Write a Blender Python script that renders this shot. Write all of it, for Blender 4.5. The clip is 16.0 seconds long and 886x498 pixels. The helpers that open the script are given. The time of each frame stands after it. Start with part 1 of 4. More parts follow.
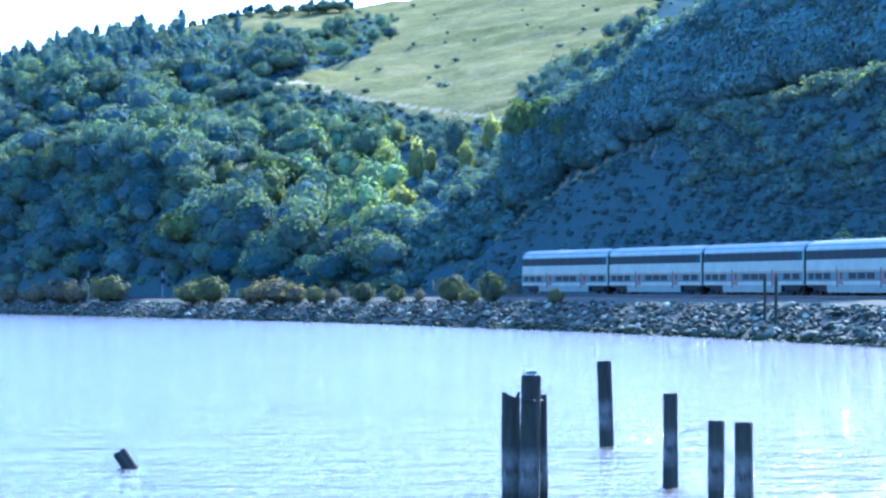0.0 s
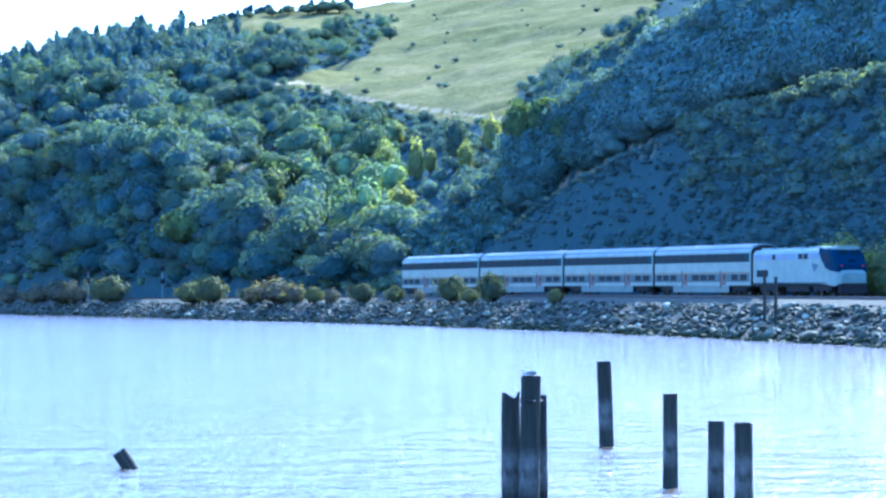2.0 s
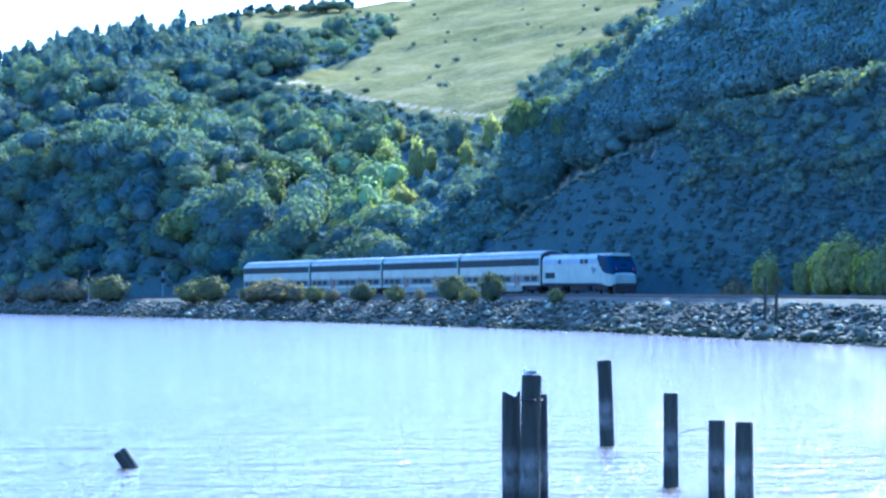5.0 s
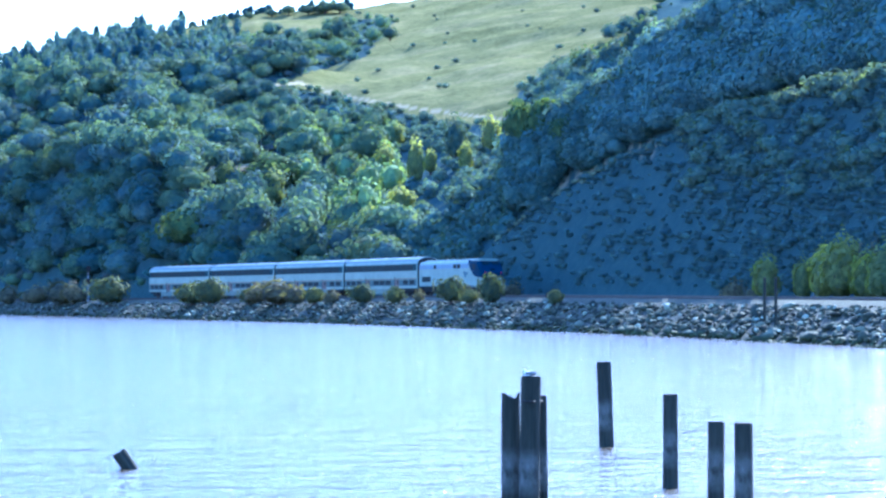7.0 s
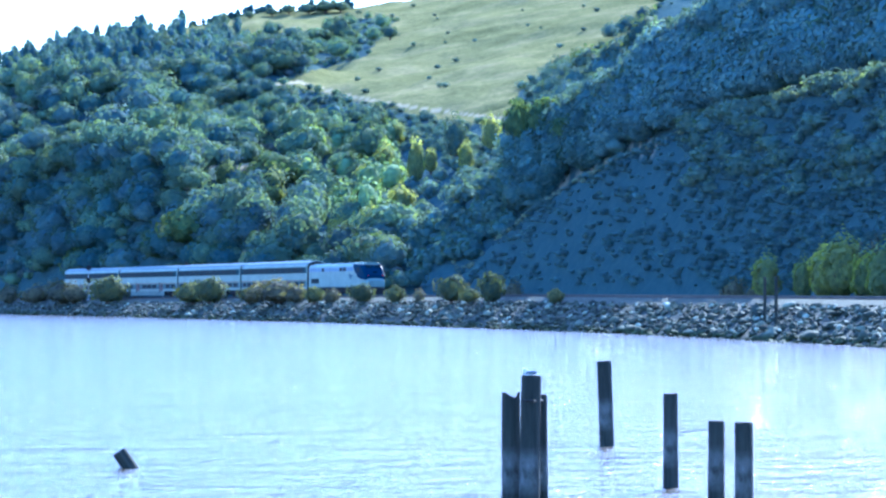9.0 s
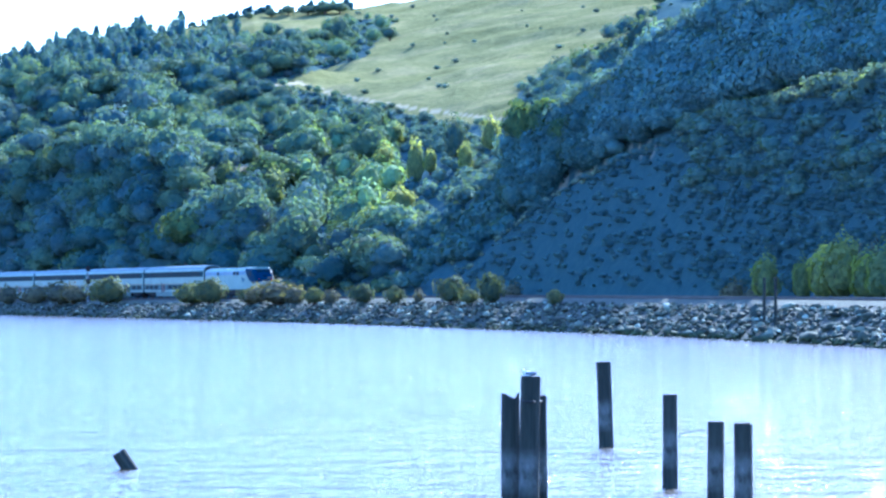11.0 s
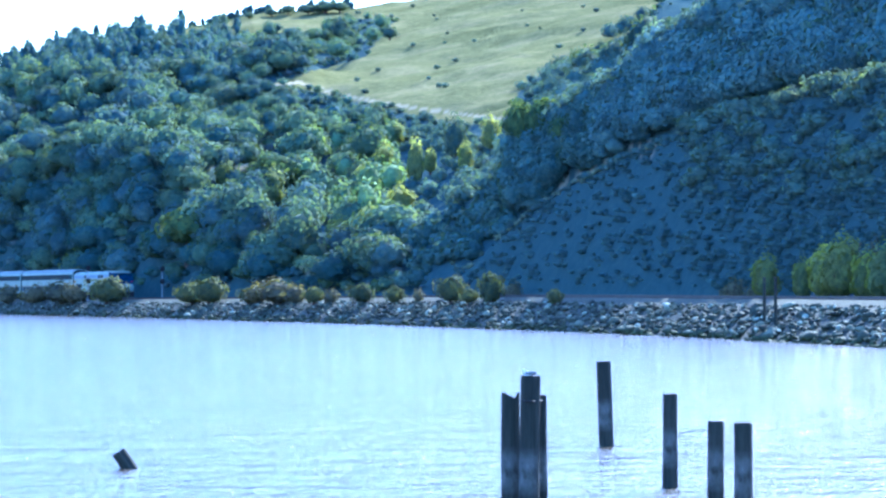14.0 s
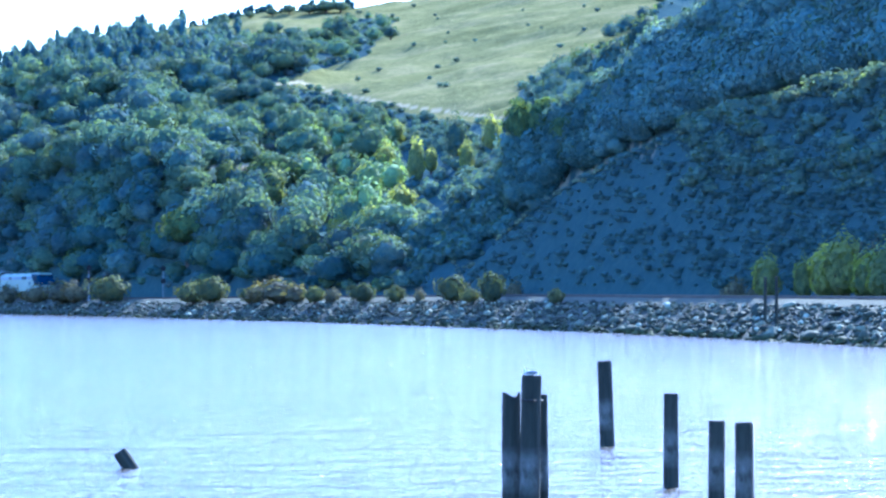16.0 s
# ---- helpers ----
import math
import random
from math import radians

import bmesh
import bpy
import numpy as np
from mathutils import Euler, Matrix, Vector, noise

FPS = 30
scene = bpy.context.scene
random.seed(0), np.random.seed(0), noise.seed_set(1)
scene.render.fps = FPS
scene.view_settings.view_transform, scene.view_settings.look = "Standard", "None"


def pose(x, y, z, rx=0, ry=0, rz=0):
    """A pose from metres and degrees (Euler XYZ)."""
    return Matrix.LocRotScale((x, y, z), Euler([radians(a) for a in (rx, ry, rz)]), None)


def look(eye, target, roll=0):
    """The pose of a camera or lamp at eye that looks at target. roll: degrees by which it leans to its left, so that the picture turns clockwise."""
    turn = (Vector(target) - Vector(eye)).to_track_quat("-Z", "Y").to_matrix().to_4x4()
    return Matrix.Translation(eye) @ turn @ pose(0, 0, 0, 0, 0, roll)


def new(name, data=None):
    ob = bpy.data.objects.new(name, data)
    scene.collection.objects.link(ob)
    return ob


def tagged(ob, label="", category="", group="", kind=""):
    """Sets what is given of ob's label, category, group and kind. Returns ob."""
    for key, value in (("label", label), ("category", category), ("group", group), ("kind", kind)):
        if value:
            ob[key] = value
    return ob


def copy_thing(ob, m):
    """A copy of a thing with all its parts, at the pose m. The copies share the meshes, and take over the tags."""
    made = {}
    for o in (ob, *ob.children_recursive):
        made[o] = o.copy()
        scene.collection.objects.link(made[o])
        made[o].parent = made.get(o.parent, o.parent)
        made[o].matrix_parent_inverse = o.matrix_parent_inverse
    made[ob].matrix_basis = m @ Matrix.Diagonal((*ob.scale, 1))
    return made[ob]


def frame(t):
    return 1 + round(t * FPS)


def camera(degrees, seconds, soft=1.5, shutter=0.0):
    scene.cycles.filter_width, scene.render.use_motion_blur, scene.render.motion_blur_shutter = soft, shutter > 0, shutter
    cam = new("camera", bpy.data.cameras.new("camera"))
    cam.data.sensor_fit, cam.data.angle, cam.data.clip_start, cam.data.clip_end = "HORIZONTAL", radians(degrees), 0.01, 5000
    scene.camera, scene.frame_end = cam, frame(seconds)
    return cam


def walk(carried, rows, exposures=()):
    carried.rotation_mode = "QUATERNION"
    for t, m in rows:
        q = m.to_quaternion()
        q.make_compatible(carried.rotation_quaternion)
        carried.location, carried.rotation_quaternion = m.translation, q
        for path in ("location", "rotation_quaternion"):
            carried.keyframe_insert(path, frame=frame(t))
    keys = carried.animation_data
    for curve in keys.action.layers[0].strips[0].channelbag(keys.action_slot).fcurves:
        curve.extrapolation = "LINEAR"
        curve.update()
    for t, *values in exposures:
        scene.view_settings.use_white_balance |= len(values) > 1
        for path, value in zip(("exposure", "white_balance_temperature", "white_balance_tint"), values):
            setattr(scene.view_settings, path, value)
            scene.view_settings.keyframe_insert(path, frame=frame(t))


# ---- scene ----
cam = camera(17.03, 16.0, soft=2.5)
EYE_Z, PITCH = 4.25, 0.775
STOPS, KELVIN, TINT = 2.66, 4020, 17
SWAY = [(0, 0.0033, -0.0083), (0.5, 0.0084, -0.0166), (1, 0.0000, -0.0016), (1.5, 0.0018, -0.0035), (2, 0.0000, -0.0016), (2.5, 0.0034, 0.0000), (3, 0.0016, 0.0000), (3.5, -0.0067, 0.0170), (4, 0.0033, -0.0117), (6.5, 0.0117, -0.0150), (7, 0.0000, 0.0086), (7.5, -0.0132, 0.0153), (8, 0.0101, -0.0166), (8.5, -0.0083, 0.0186), (9, 0.0051, -0.0050), (11.5, -0.0067, 0.0137), (12, 0.0100, -0.0150), (12.5, -0.0083, 0.0170), (13, 0.0118, -0.0184), (13.5, 0.0000, 0.0170), (14, -0.0050, 0.0018), (14.5, 0.0151, -0.0300), (15, -0.0116, 0.0269), (15.5, 0.0067, -0.0150), (16, 0.0117, -0.0068)]
walk(cam, [(t, pose(0, 0, EYE_Z, 90 + PITCH + tip, 0, turn)) for t, turn, tip in SWAY],
     exposures=[(0.0, STOPS, KELVIN, TINT), (16.0, STOPS, KELVIN, TINT)])

# ---- light ----
SUN_AZ, SUN_EL = radians(26), radians(30)
world = bpy.data.worlds.new("sky")
scene.world = world
world.use_nodes = True
wn = world.node_tree.nodes
sky = wn.new("ShaderNodeTexSky")
sky.sky_type, sky.sun_disc = "NISHITA", False
sky.sun_elevation, sky.sun_rotation = SUN_EL, SUN_AZ
sky.air_density, sky.dust_density, sky.ozone_density = 1.2, 0.9, 2.0
wn["Background"].inputs["Strength"].default_value = 0.103
world.node_tree.links.new(sky.outputs["Color"], wn["Background"].inputs["Color"])
sun_data = bpy.data.lights.new("sun", "SUN")
sun_data.energy, sun_data.angle, sun_data.color = 4.6, radians(0.53), (1.0, 0.84, 0.52)
sun = new("sun", sun_data)
sun_way = Vector((math.sin(SUN_AZ) * math.cos(SUN_EL), math.cos(SUN_AZ) * math.cos(SUN_EL), math.sin(SUN_EL)))
sun.matrix_world = look(sun_way * 300, (0, 0, 0))


# ---- materials ----
def material(name, rough=0.6, metal=0.0, spec=0.15):
    m = bpy.data.materials.new(name)
    m.use_nodes = True
    b = m.node_tree.nodes["Principled BSDF"]
    b.inputs["Roughness"].default_value, b.inputs["Metallic"].default_value = rough, metal
    b.inputs["Specular IOR Level"].default_value = spec
    return m, m.node_tree, b


def noise_node(tree, scale, detail=6, rough=0.6, stretch=None):
    co = tree.nodes.new("ShaderNodeTexCoord")
    n = tree.nodes.new("ShaderNodeTexNoise")
    n.inputs["Scale"].default_value, n.inputs["Detail"].default_value, n.inputs["Roughness"].default_value = scale, detail, rough
    if stretch:
        mp = tree.nodes.new("ShaderNodeMapping")
        mp.inputs["Scale"].default_value = stretch
        tree.links.new(co.outputs["Object"], mp.inputs["Vector"])
        tree.links.new(mp.outputs["Vector"], n.inputs["Vector"])
    else:
        tree.links.new(co.outputs["Object"], n.inputs["Vector"])
    return n.outputs["Fac"]


def ramp(tree, fac, stops):
    r = tree.nodes.new("ShaderNodeValToRGB")
    while len(r.color_ramp.elements) < len(stops):
        r.color_ramp.elements.new(0.5)
    for e, (p, c) in zip(r.color_ramp.elements, stops):
        e.position, e.color = p, (*c, 1)
    tree.links.new(fac, r.inputs["Fac"])
    return r.outputs["Color"]


def mix(tree, fac, a, b, mode="MIX"):
    n = tree.nodes.new("ShaderNodeMix")
    n.data_type, n.blend_type = "RGBA", mode
    for slot, v in ((0, fac), (6, a), (7, b)):
        if isinstance(v, (int, float)):
            n.inputs[slot].default_value = v
        elif isinstance(v, tuple):
            n.inputs[slot].default_value = (*v, 1)
        else:
            tree.links.new(v, n.inputs[slot])
    return n.outputs[2]


def bump(tree, bsdf, height, strength, distance):
    b = tree.nodes.new("ShaderNodeBump")
    b.inputs["Strength"].default_value, b.inputs["Distance"].default_value = strength, distance
    tree.links.new(height, b.inputs["Height"])
    tree.links.new(b.outputs["Normal"], bsdf.inputs["Normal"])


def weathered(name, light, dark, scale=3.0, rough=0.6, metal=0.0, spec=0.12, relief=0.3, depth=0.02, stretch=None):
    """A surface that wanders between two colours at two scales, with a fine relief."""
    m, t, b = material(name, rough, metal, spec)
    big = noise_node(t, scale * 0.15, 4, 0.6, stretch)
    fine = noise_node(t, scale, 8, 0.7, stretch)
    base = ramp(t, fine, [(0.3, dark), (0.7, light)])
    tone = ramp(t, big, [(0.3, (0.72, 0.72, 0.74)), (0.7, (1.0, 1.0, 1.0))])
    t.links.new(mix(t, 1.0, base, tone, "MULTIPLY"), b.inputs["Base Color"])
    if relief:
        bump(t, b, fine, relief, depth)
    return m


def leafy(name, colours, tinted=False, glow=0.3, leaf_scale=5.0):
    """Foliage: each leaf clump has its own shade of the colours; light shines through it."""
    m, t, b = material(name, 1.0, 0.0, 0.14)
    geo = t.nodes.new("ShaderNodeNewGeometry")
    c = ramp(t, geo.outputs["Random Per Island"], [(i / (len(colours) - 1), q) for i, q in enumerate(colours)])
    if tinted:
        a = t.nodes.new("ShaderNodeAttribute")
        a.attribute_name = "tint"
        c = mix(t, 1.0, c, a.outputs["Color"], "MULTIPLY")
    else:
        info = t.nodes.new("ShaderNodeObjectInfo")
        c = mix(t, 1.0, c, ramp(t, info.outputs["Random"], [(0.0, (0.75, 0.8, 0.8)), (1.0, (1.15, 1.1, 0.9))]), "MULTIPLY")
    speck = noise_node(t, leaf_scale, 6, 0.75)
    c = mix(t, 0.8, c, ramp(t, speck, [(0.3, (0.72, 0.75, 0.78)), (0.5, (1.0, 1.0, 1.0)), (0.7, (1.4, 1.35, 1.25))]), "MULTIPLY")
    t.links.new(c, b.inputs["Base Color"])
    bump(t, b, speck, 0.6, 0.7 / leaf_scale)
    tr = t.nodes.new("ShaderNodeBsdfTranslucent")
    t.links.new(mix(t, 1.0, c, (1.9, 1.75, 0.5), "MULTIPLY"), tr.inputs["Color"])
    ms = t.nodes.new("ShaderNodeMixShader")
    ms.inputs["Fac"].default_value = glow
    t.links.new(b.outputs["BSDF"], ms.inputs[1])
    t.links.new(tr.outputs["BSDF"], ms.inputs[2])
    t.links.new(ms.outputs["Shader"], t.nodes["Material Output"].inputs["Surface"])
    return m


def water_material():
    m, t, b = material("bay_water", 0.09, 0.0, 0.5)
    b.inputs["IOR"].default_value = 1.33
    murk = noise_node(t, 0.03, 4, 0.6, (1, 0.35, 1))
    t.links.new(ramp(t, murk, [(0.35, (0.072, 0.057, 0.035)), (0.65, (0.105, 0.082, 0.05))]), b.inputs["Base Color"])
    last = None
    for scale, stretch, detail, depth in ((0.1, (1.0, 1.6, 1), 2, 0.3), (0.5, (1.1, 1.2, 1), 3, 0.32), (1.8, (1.2, 1.0, 1), 3, 0.2), (6.0, (1.2, 1.0, 1), 2, 0.06)):
        w = t.nodes.new("ShaderNodeBump")
        w.inputs["Strength"].default_value, w.inputs["Distance"].default_value = 1.0, depth
        t.links.new(noise_node(t, scale, detail, 0.5, stretch), w.inputs["Height"])
        if last:
            t.links.new(last.outputs["Normal"], w.inputs["Normal"])
        last = w
    t.links.new(last.outputs["Normal"], b.inputs["Normal"])
    return m


def ground_material():
    m, t, b = material("hill_ground", 1.0, 0.0, 0.0)
    a = t.nodes.new("ShaderNodeAttribute")
    a.attribute_name = "meadow"
    tr = t.nodes.new("ShaderNodeAttribute")
    tr.attribute_name = "trail_and_edge"
    patch = noise_node(t, 0.05, 9, 0.72, (1, 1.2, 1))
    fine = noise_node(t, 0.9, 8, 0.7)
    # soil is toned blue-green to match the haze put into the brush colours
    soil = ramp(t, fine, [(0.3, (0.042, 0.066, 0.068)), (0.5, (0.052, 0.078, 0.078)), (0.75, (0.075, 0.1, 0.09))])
    grass = ramp(t, patch, [(0.32, (0.108, 0.11, 0.045)), (0.5, (0.16, 0.155, 0.07)), (0.68, (0.225, 0.20, 0.105))])
    grass = mix(t, 0.85, grass, ramp(t, fine, [(0.3, (0.55, 0.6, 0.5)), (0.7, (1.25, 1.2, 1.1))]), "MULTIPLY")
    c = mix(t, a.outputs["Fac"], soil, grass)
    c = mix(t, tr.outputs["Fac"], c, (0.30, 0.26, 0.18))
    t.links.new(c, b.inputs["Base Color"])
    bump(t, b, fine, 0.8, 0.5)
    return m


def rock_material():
    m, t, b = material("riprap_rock", 0.85, 0.0, 0.1)
    geo = t.nodes.new("ShaderNodeNewGeometry")
    info = t.nodes.new("ShaderNodeObjectInfo")
    add = t.nodes.new("ShaderNodeMath")
    add.operation = "ADD"
    t.links.new(geo.outputs["Random Per Island"], add.inputs[0])
    t.links.new(info.outputs["Random"], add.inputs[1])
    fr = t.nodes.new("ShaderNodeMath")
    fr.operation = "FRACT"
    t.links.new(add.outputs[0], fr.inputs[0])
    c = ramp(t, fr.outputs[0], [(0.0, (0.026, 0.032, 0.026)), (0.4, (0.057, 0.066, 0.048)), (0.7, (0.101, 0.110, 0.076)), (0.9, (0.158, 0.170, 0.120)), (0.985, (0.352, 0.390, 0.301))])
    fine = noise_node(t, 3.0, 8, 0.7)
    c = mix(t, 0.7, c, ramp(t, fine, [(0.3, (0.5, 0.5, 0.5)), (0.7, (1.2, 1.2, 1.2))]), "MULTIPLY")
    sep = t.nodes.new("ShaderNodeSeparateXYZ")
    t.links.new(geo.outputs["Position"], sep.inputs[0])
    wet = t.nodes.new("ShaderNodeMapRange")
    wet.inputs["From Min"].default_value, wet.inputs["From Max"].default_value = 0.75, 0.35
    t.links.new(sep.outputs["Z"], wet.inputs["Value"])
    c = mix(t, wet.outputs["Result"], c, ramp(t, fine, [(0.4, (0.018, 0.022, 0.016)), (0.62, (0.06, 0.075, 0.03)), (0.75, (0.2, 0.22, 0.07))]))
    t.links.new(c, b.inputs["Base Color"])
    bump(t, b, fine, 0.6, 0.08)
    return m


def plain(name, colour, rough=0.5, metal=0.0, spec=0.2):
    return weathered(name, colour, tuple(v * 0.82 for v in colour), 4.0, rough, metal, spec, 0.05, 0.004)


WATER = water_material()
GROUND = ground_material()
ROCK = rock_material()
BALLAST = weathered("ballast_gravel", (0.088, 0.095, 0.067), (0.040, 0.044, 0.033), 6.0, 0.9, relief=0.8, depth=0.05)
BANK = weathered("bank_rubble", (0.088, 0.095, 0.073), (0.035, 0.040, 0.032), 2.0, 0.9, relief=0.9, depth=0.2)
RAIL = weathered("rail_steel", (0.07, 0.055, 0.045), (0.03, 0.025, 0.022), 8.0, 0.6, 0.4)
TIE = weathered("tie_wood", (0.10, 0.085, 0.07), (0.045, 0.04, 0.035), 8.0, 0.9)
BARK = weathered("bark", (0.16, 0.12, 0.085), (0.06, 0.045, 0.035), 6.0, 0.9, relief=0.8)
PILE = weathered("piling_wood", (0.053, 0.058, 0.046), (0.011, 0.014, 0.013), 9.0, 0.8, relief=0.9, depth=0.03, stretch=(0.880, 1.000, 0.077))


def tide_mark(m):
    """A pale crust of salt and barnacles on the lower shaft, black and wet at the waterline."""
    t, b = m.node_tree, m.node_tree.nodes["Principled BSDF"]
    old = b.inputs["Base Color"].links[0].from_socket
    geo = t.nodes.new("ShaderNodeNewGeometry")
    sep = t.nodes.new("ShaderNodeSeparateXYZ")
    t.links.new(geo.outputs["Position"], sep.inputs[0])
    mr = t.nodes.new("ShaderNodeMapRange")
    mr.inputs["From Min"].default_value, mr.inputs["From Max"].default_value = 0.0, 2.0
    t.links.new(sep.outputs["Z"], mr.inputs["Value"])
    zone = ramp(t, mr.outputs["Result"], [(0.2, (0, 0, 0)), (0.36, (1, 1, 1)), (0.48, (0.8, 0.8, 0.8)), (0.66, (0, 0, 0))])
    patch = ramp(t, noise_node(t, 2.6, 6, 0.6, (1, 1, 0.7)), [(0.4, (0, 0, 0)), (0.66, (1, 1, 1))])
    t.links.new(mix(t, mix(t, 1.0, zone, patch, "MULTIPLY"), old, (0.17, 0.175, 0.17)), b.inputs["Base Color"])


tide_mark(PILE)
PILE_TOP = weathered("piling_end_grain", (0.08, 0.072, 0.06), (0.03, 0.026, 0.022), 14.0, 0.9)
WHITE = plain("coach_white_paint", (0.273, 0.325, 0.275), 0.5)
SKIRT = plain("coach_skirt_grey", (0.150, 0.195, 0.176), 0.5)
STEEL = weathered("coach_stainless", (0.132, 0.165, 0.159), (0.097, 0.120, 0.120), 3.0, 0.45, 0.3, relief=0.04, depth=0.004)
GLASS = plain("tinted_glass", (0.010, 0.020, 0.028), 0.5, 0.0, 0.03)
BAND = plain("window_band_paint", (0.020, 0.050, 0.062), 0.6, 0.0, 0.03)
BLUE_SIDE = plain("lower_blue_paint", (0.048, 0.095, 0.107), 0.5)
STRIPE = plain("tan_stripe", (0.19, 0.14, 0.07), 0.5)
DOOR = plain("door_red_brown", (0.12, 0.075, 0.07), 0.5)
DARK = weathered("underframe_grime", (0.035, 0.035, 0.036), (0.012, 0.012, 0.013), 6.0, 0.8)
LOCO = plain("loco_silver", (0.246, 0.315, 0.280), 0.5, 0.05)
LOCO_BAND = plain("loco_pale_blue", (0.12, 0.20, 0.31), 0.4, 0.1)
LOCO_BLUE = plain("loco_cab_blue", (0.008, 0.030, 0.066), 0.6, 0.0, 0.03)
LOGO = plain("emblem_teal", (0.05, 0.11, 0.15), 0.5)
SIGNAL_WHITE = plain("signal_silver", (0.30, 0.31, 0.31), 0.6)
FEATHER = plain("gull_white", (0.8, 0.8, 0.78), 0.8)
FEATHER_GREY = plain("gull_grey", (0.16, 0.18, 0.2), 0.8)
# mixed and oak leaves: blue of the distant haze is blended into their greens
LEAF = leafy("leaf_mixed_hazed", [(0.070, 0.118, 0.138), (0.086, 0.134, 0.146), (0.108, 0.150, 0.142)], True, 0.26, 1.1)
LEAF_OAK = leafy("leaf_oak", [(0.064, 0.104, 0.112), (0.084, 0.124, 0.118), (0.118, 0.148, 0.112)], glow=0.3)
LEAF_GOLD = leafy("leaf_yellow_green", [(0.050, 0.084, 0.052), (0.072, 0.112, 0.060), (0.105, 0.14, 0.062)])
LEAF_SHRUB = leafy("leaf_shrub", [(0.05, 0.07, 0.056), (0.07, 0.09, 0.062), (0.10, 0.112, 0.062)])
LEAF_BRIGHT = leafy("leaf_bright", [(0.14, 0.175, 0.10), (0.20, 0.235, 0.12), (0.26, 0.285, 0.13)], glow=0.5)
LEAF_DRY = leafy("leaf_dry", [(0.06, 0.06, 0.05), (0.10, 0.098, 0.075), (0.15, 0.145, 0.105)])
lamp_red, lt, lb = material("marker_lamp_red", 0.3)
lb.inputs["Base Color"].default_value = (0.6, 0.02, 0.02, 1)
lb.inputs["Emission Color"].default_value = (1.0, 0.05, 0.05, 1)
lb.inputs["Emission Strength"].default_value = 0.06


# ---- builders ----
def thing(name, label, category, group="", m=None, kind=""):
    ob = tagged(new(name), label, category, group, kind)
    ob.empty_display_size = 0.2
    if m is not None:
        ob.matrix_world = m
    return ob


def part(name, bm, mat, parent, label="", smooth=False):
    """Link a bmesh as one mesh object under a thing or part, or at top level."""
    me = bpy.data.meshes.new(name)
    bm.to_mesh(me)
    bm.free()
    for q in mat if isinstance(mat, (list, tuple)) else (mat,):
        me.materials.append(q)
    if smooth:
        me.shade_smooth()
    ob = new(name, me)
    ob.parent = parent
    return tagged(ob, label)


def array_mesh(name, verts, tris, mat, smooth=False, normals=None):
    """A mesh of triangles from numpy arrays."""
    me = bpy.data.meshes.new(name)
    n, k = len(verts), tris.shape[1]
    me.vertices.add(n)
    me.vertices.foreach_set("co", np.ascontiguousarray(verts, dtype=np.float32).ravel())
    me.loops.add(tris.size)
    me.loops.foreach_set("vertex_index", np.ascontiguousarray(tris, dtype=np.int32).ravel())
    me.polygons.add(len(tris))
    me.polygons.foreach_set("loop_start", np.arange(0, tris.size, k, dtype=np.int32))
    me.update(calc_edges=True)
    if mat:
        me.materials.append(mat)
    if smooth or normals is not None:
        me.shade_smooth()
    if normals is not None:
        me.normals_split_custom_set_from_vertices(np.ascontiguousarray(normals, dtype=np.float32))
    return me


def box(bm, x0, x1, y0, y1, z0, z1, bevel=0.0):
    r = bmesh.ops.create_cube(bm, size=1.0)
    vs = r["verts"]
    bmesh.ops.scale(bm, vec=(x1 - x0, y1 - y0, z1 - z0), verts=vs)
    bmesh.ops.translate(bm, vec=((x0 + x1) / 2, (y0 + y1) / 2, (z0 + z1) / 2), verts=vs)
    if bevel:
        es = list({e for v in vs for e in v.link_edges})
        bmesh.ops.bevel(bm, geom=es, offset=bevel, segments=2, affect="EDGES", profile=0.6)
    return bm


def boxed(*args, **kw):
    return box(bmesh.new(), *args, **kw)


def rod(bm, a, b, r0, r1, n=10, caps=True):
    """A tapered rod from a to b."""
    a, b = Vector(a), Vector(b)
    way = b - a
    r = bmesh.ops.create_cone(bm, cap_ends=caps, segments=n, radius1=r0, radius2=r1, depth=way.length)
    m = Matrix.Translation((a + b) / 2) @ way.to_track_quat("Z", "Y").to_matrix().to_4x4()
    bmesh.ops.transform(bm, matrix=m, verts=r["verts"])
    return bm


def loft(bm, rings, cap=True):
    """Skin rings of points, each of the same count, in order."""
    loops = [[bm.verts.new(p) for p in ring] for ring in rings]
    n = len(loops[0])
    for a, b in zip(loops, loops[1:]):
        for i in range(n):
            bm.faces.new((a[i], a[(i + 1) % n], b[(i + 1) % n], b[i]))
    if cap:
        bm.faces.new(loops[0][::-1])
        bm.faces.new(loops[-1])
    bmesh.ops.recalc_face_normals(bm, faces=bm.faces)
    return bm


# ---- the lie of the land ----
FOCAL = 784 / math.tan(radians(17.03) / 2)
HORIZON = 441 + FOCAL * math.tan(radians(PITCH))
TS = np.arange(-500.0, 1501.0, 1.0)
_c = np.clip(TS, -160, 300)
T_TURN = 0.35303 + 1.09454e-3 * _c - 2.1977e-6 * _c * _c
_dx, _dy = -np.sin(T_TURN), np.cos(T_TURN)
T_X = np.concatenate(([0], np.cumsum((_dx[1:] + _dx[:-1]) / 2)))
T_Y = np.concatenate(([0], np.cumsum((_dy[1:] + _dy[:-1]) / 2)))
T_X += 8.93 - T_X[500]
T_Y += 340.7 - T_Y[500]


def rail_z(s):
    """The top of the rails; the line falls gently beyond the bend."""
    return 3.63 - 0.0054 * np.clip(s, 0, 400)


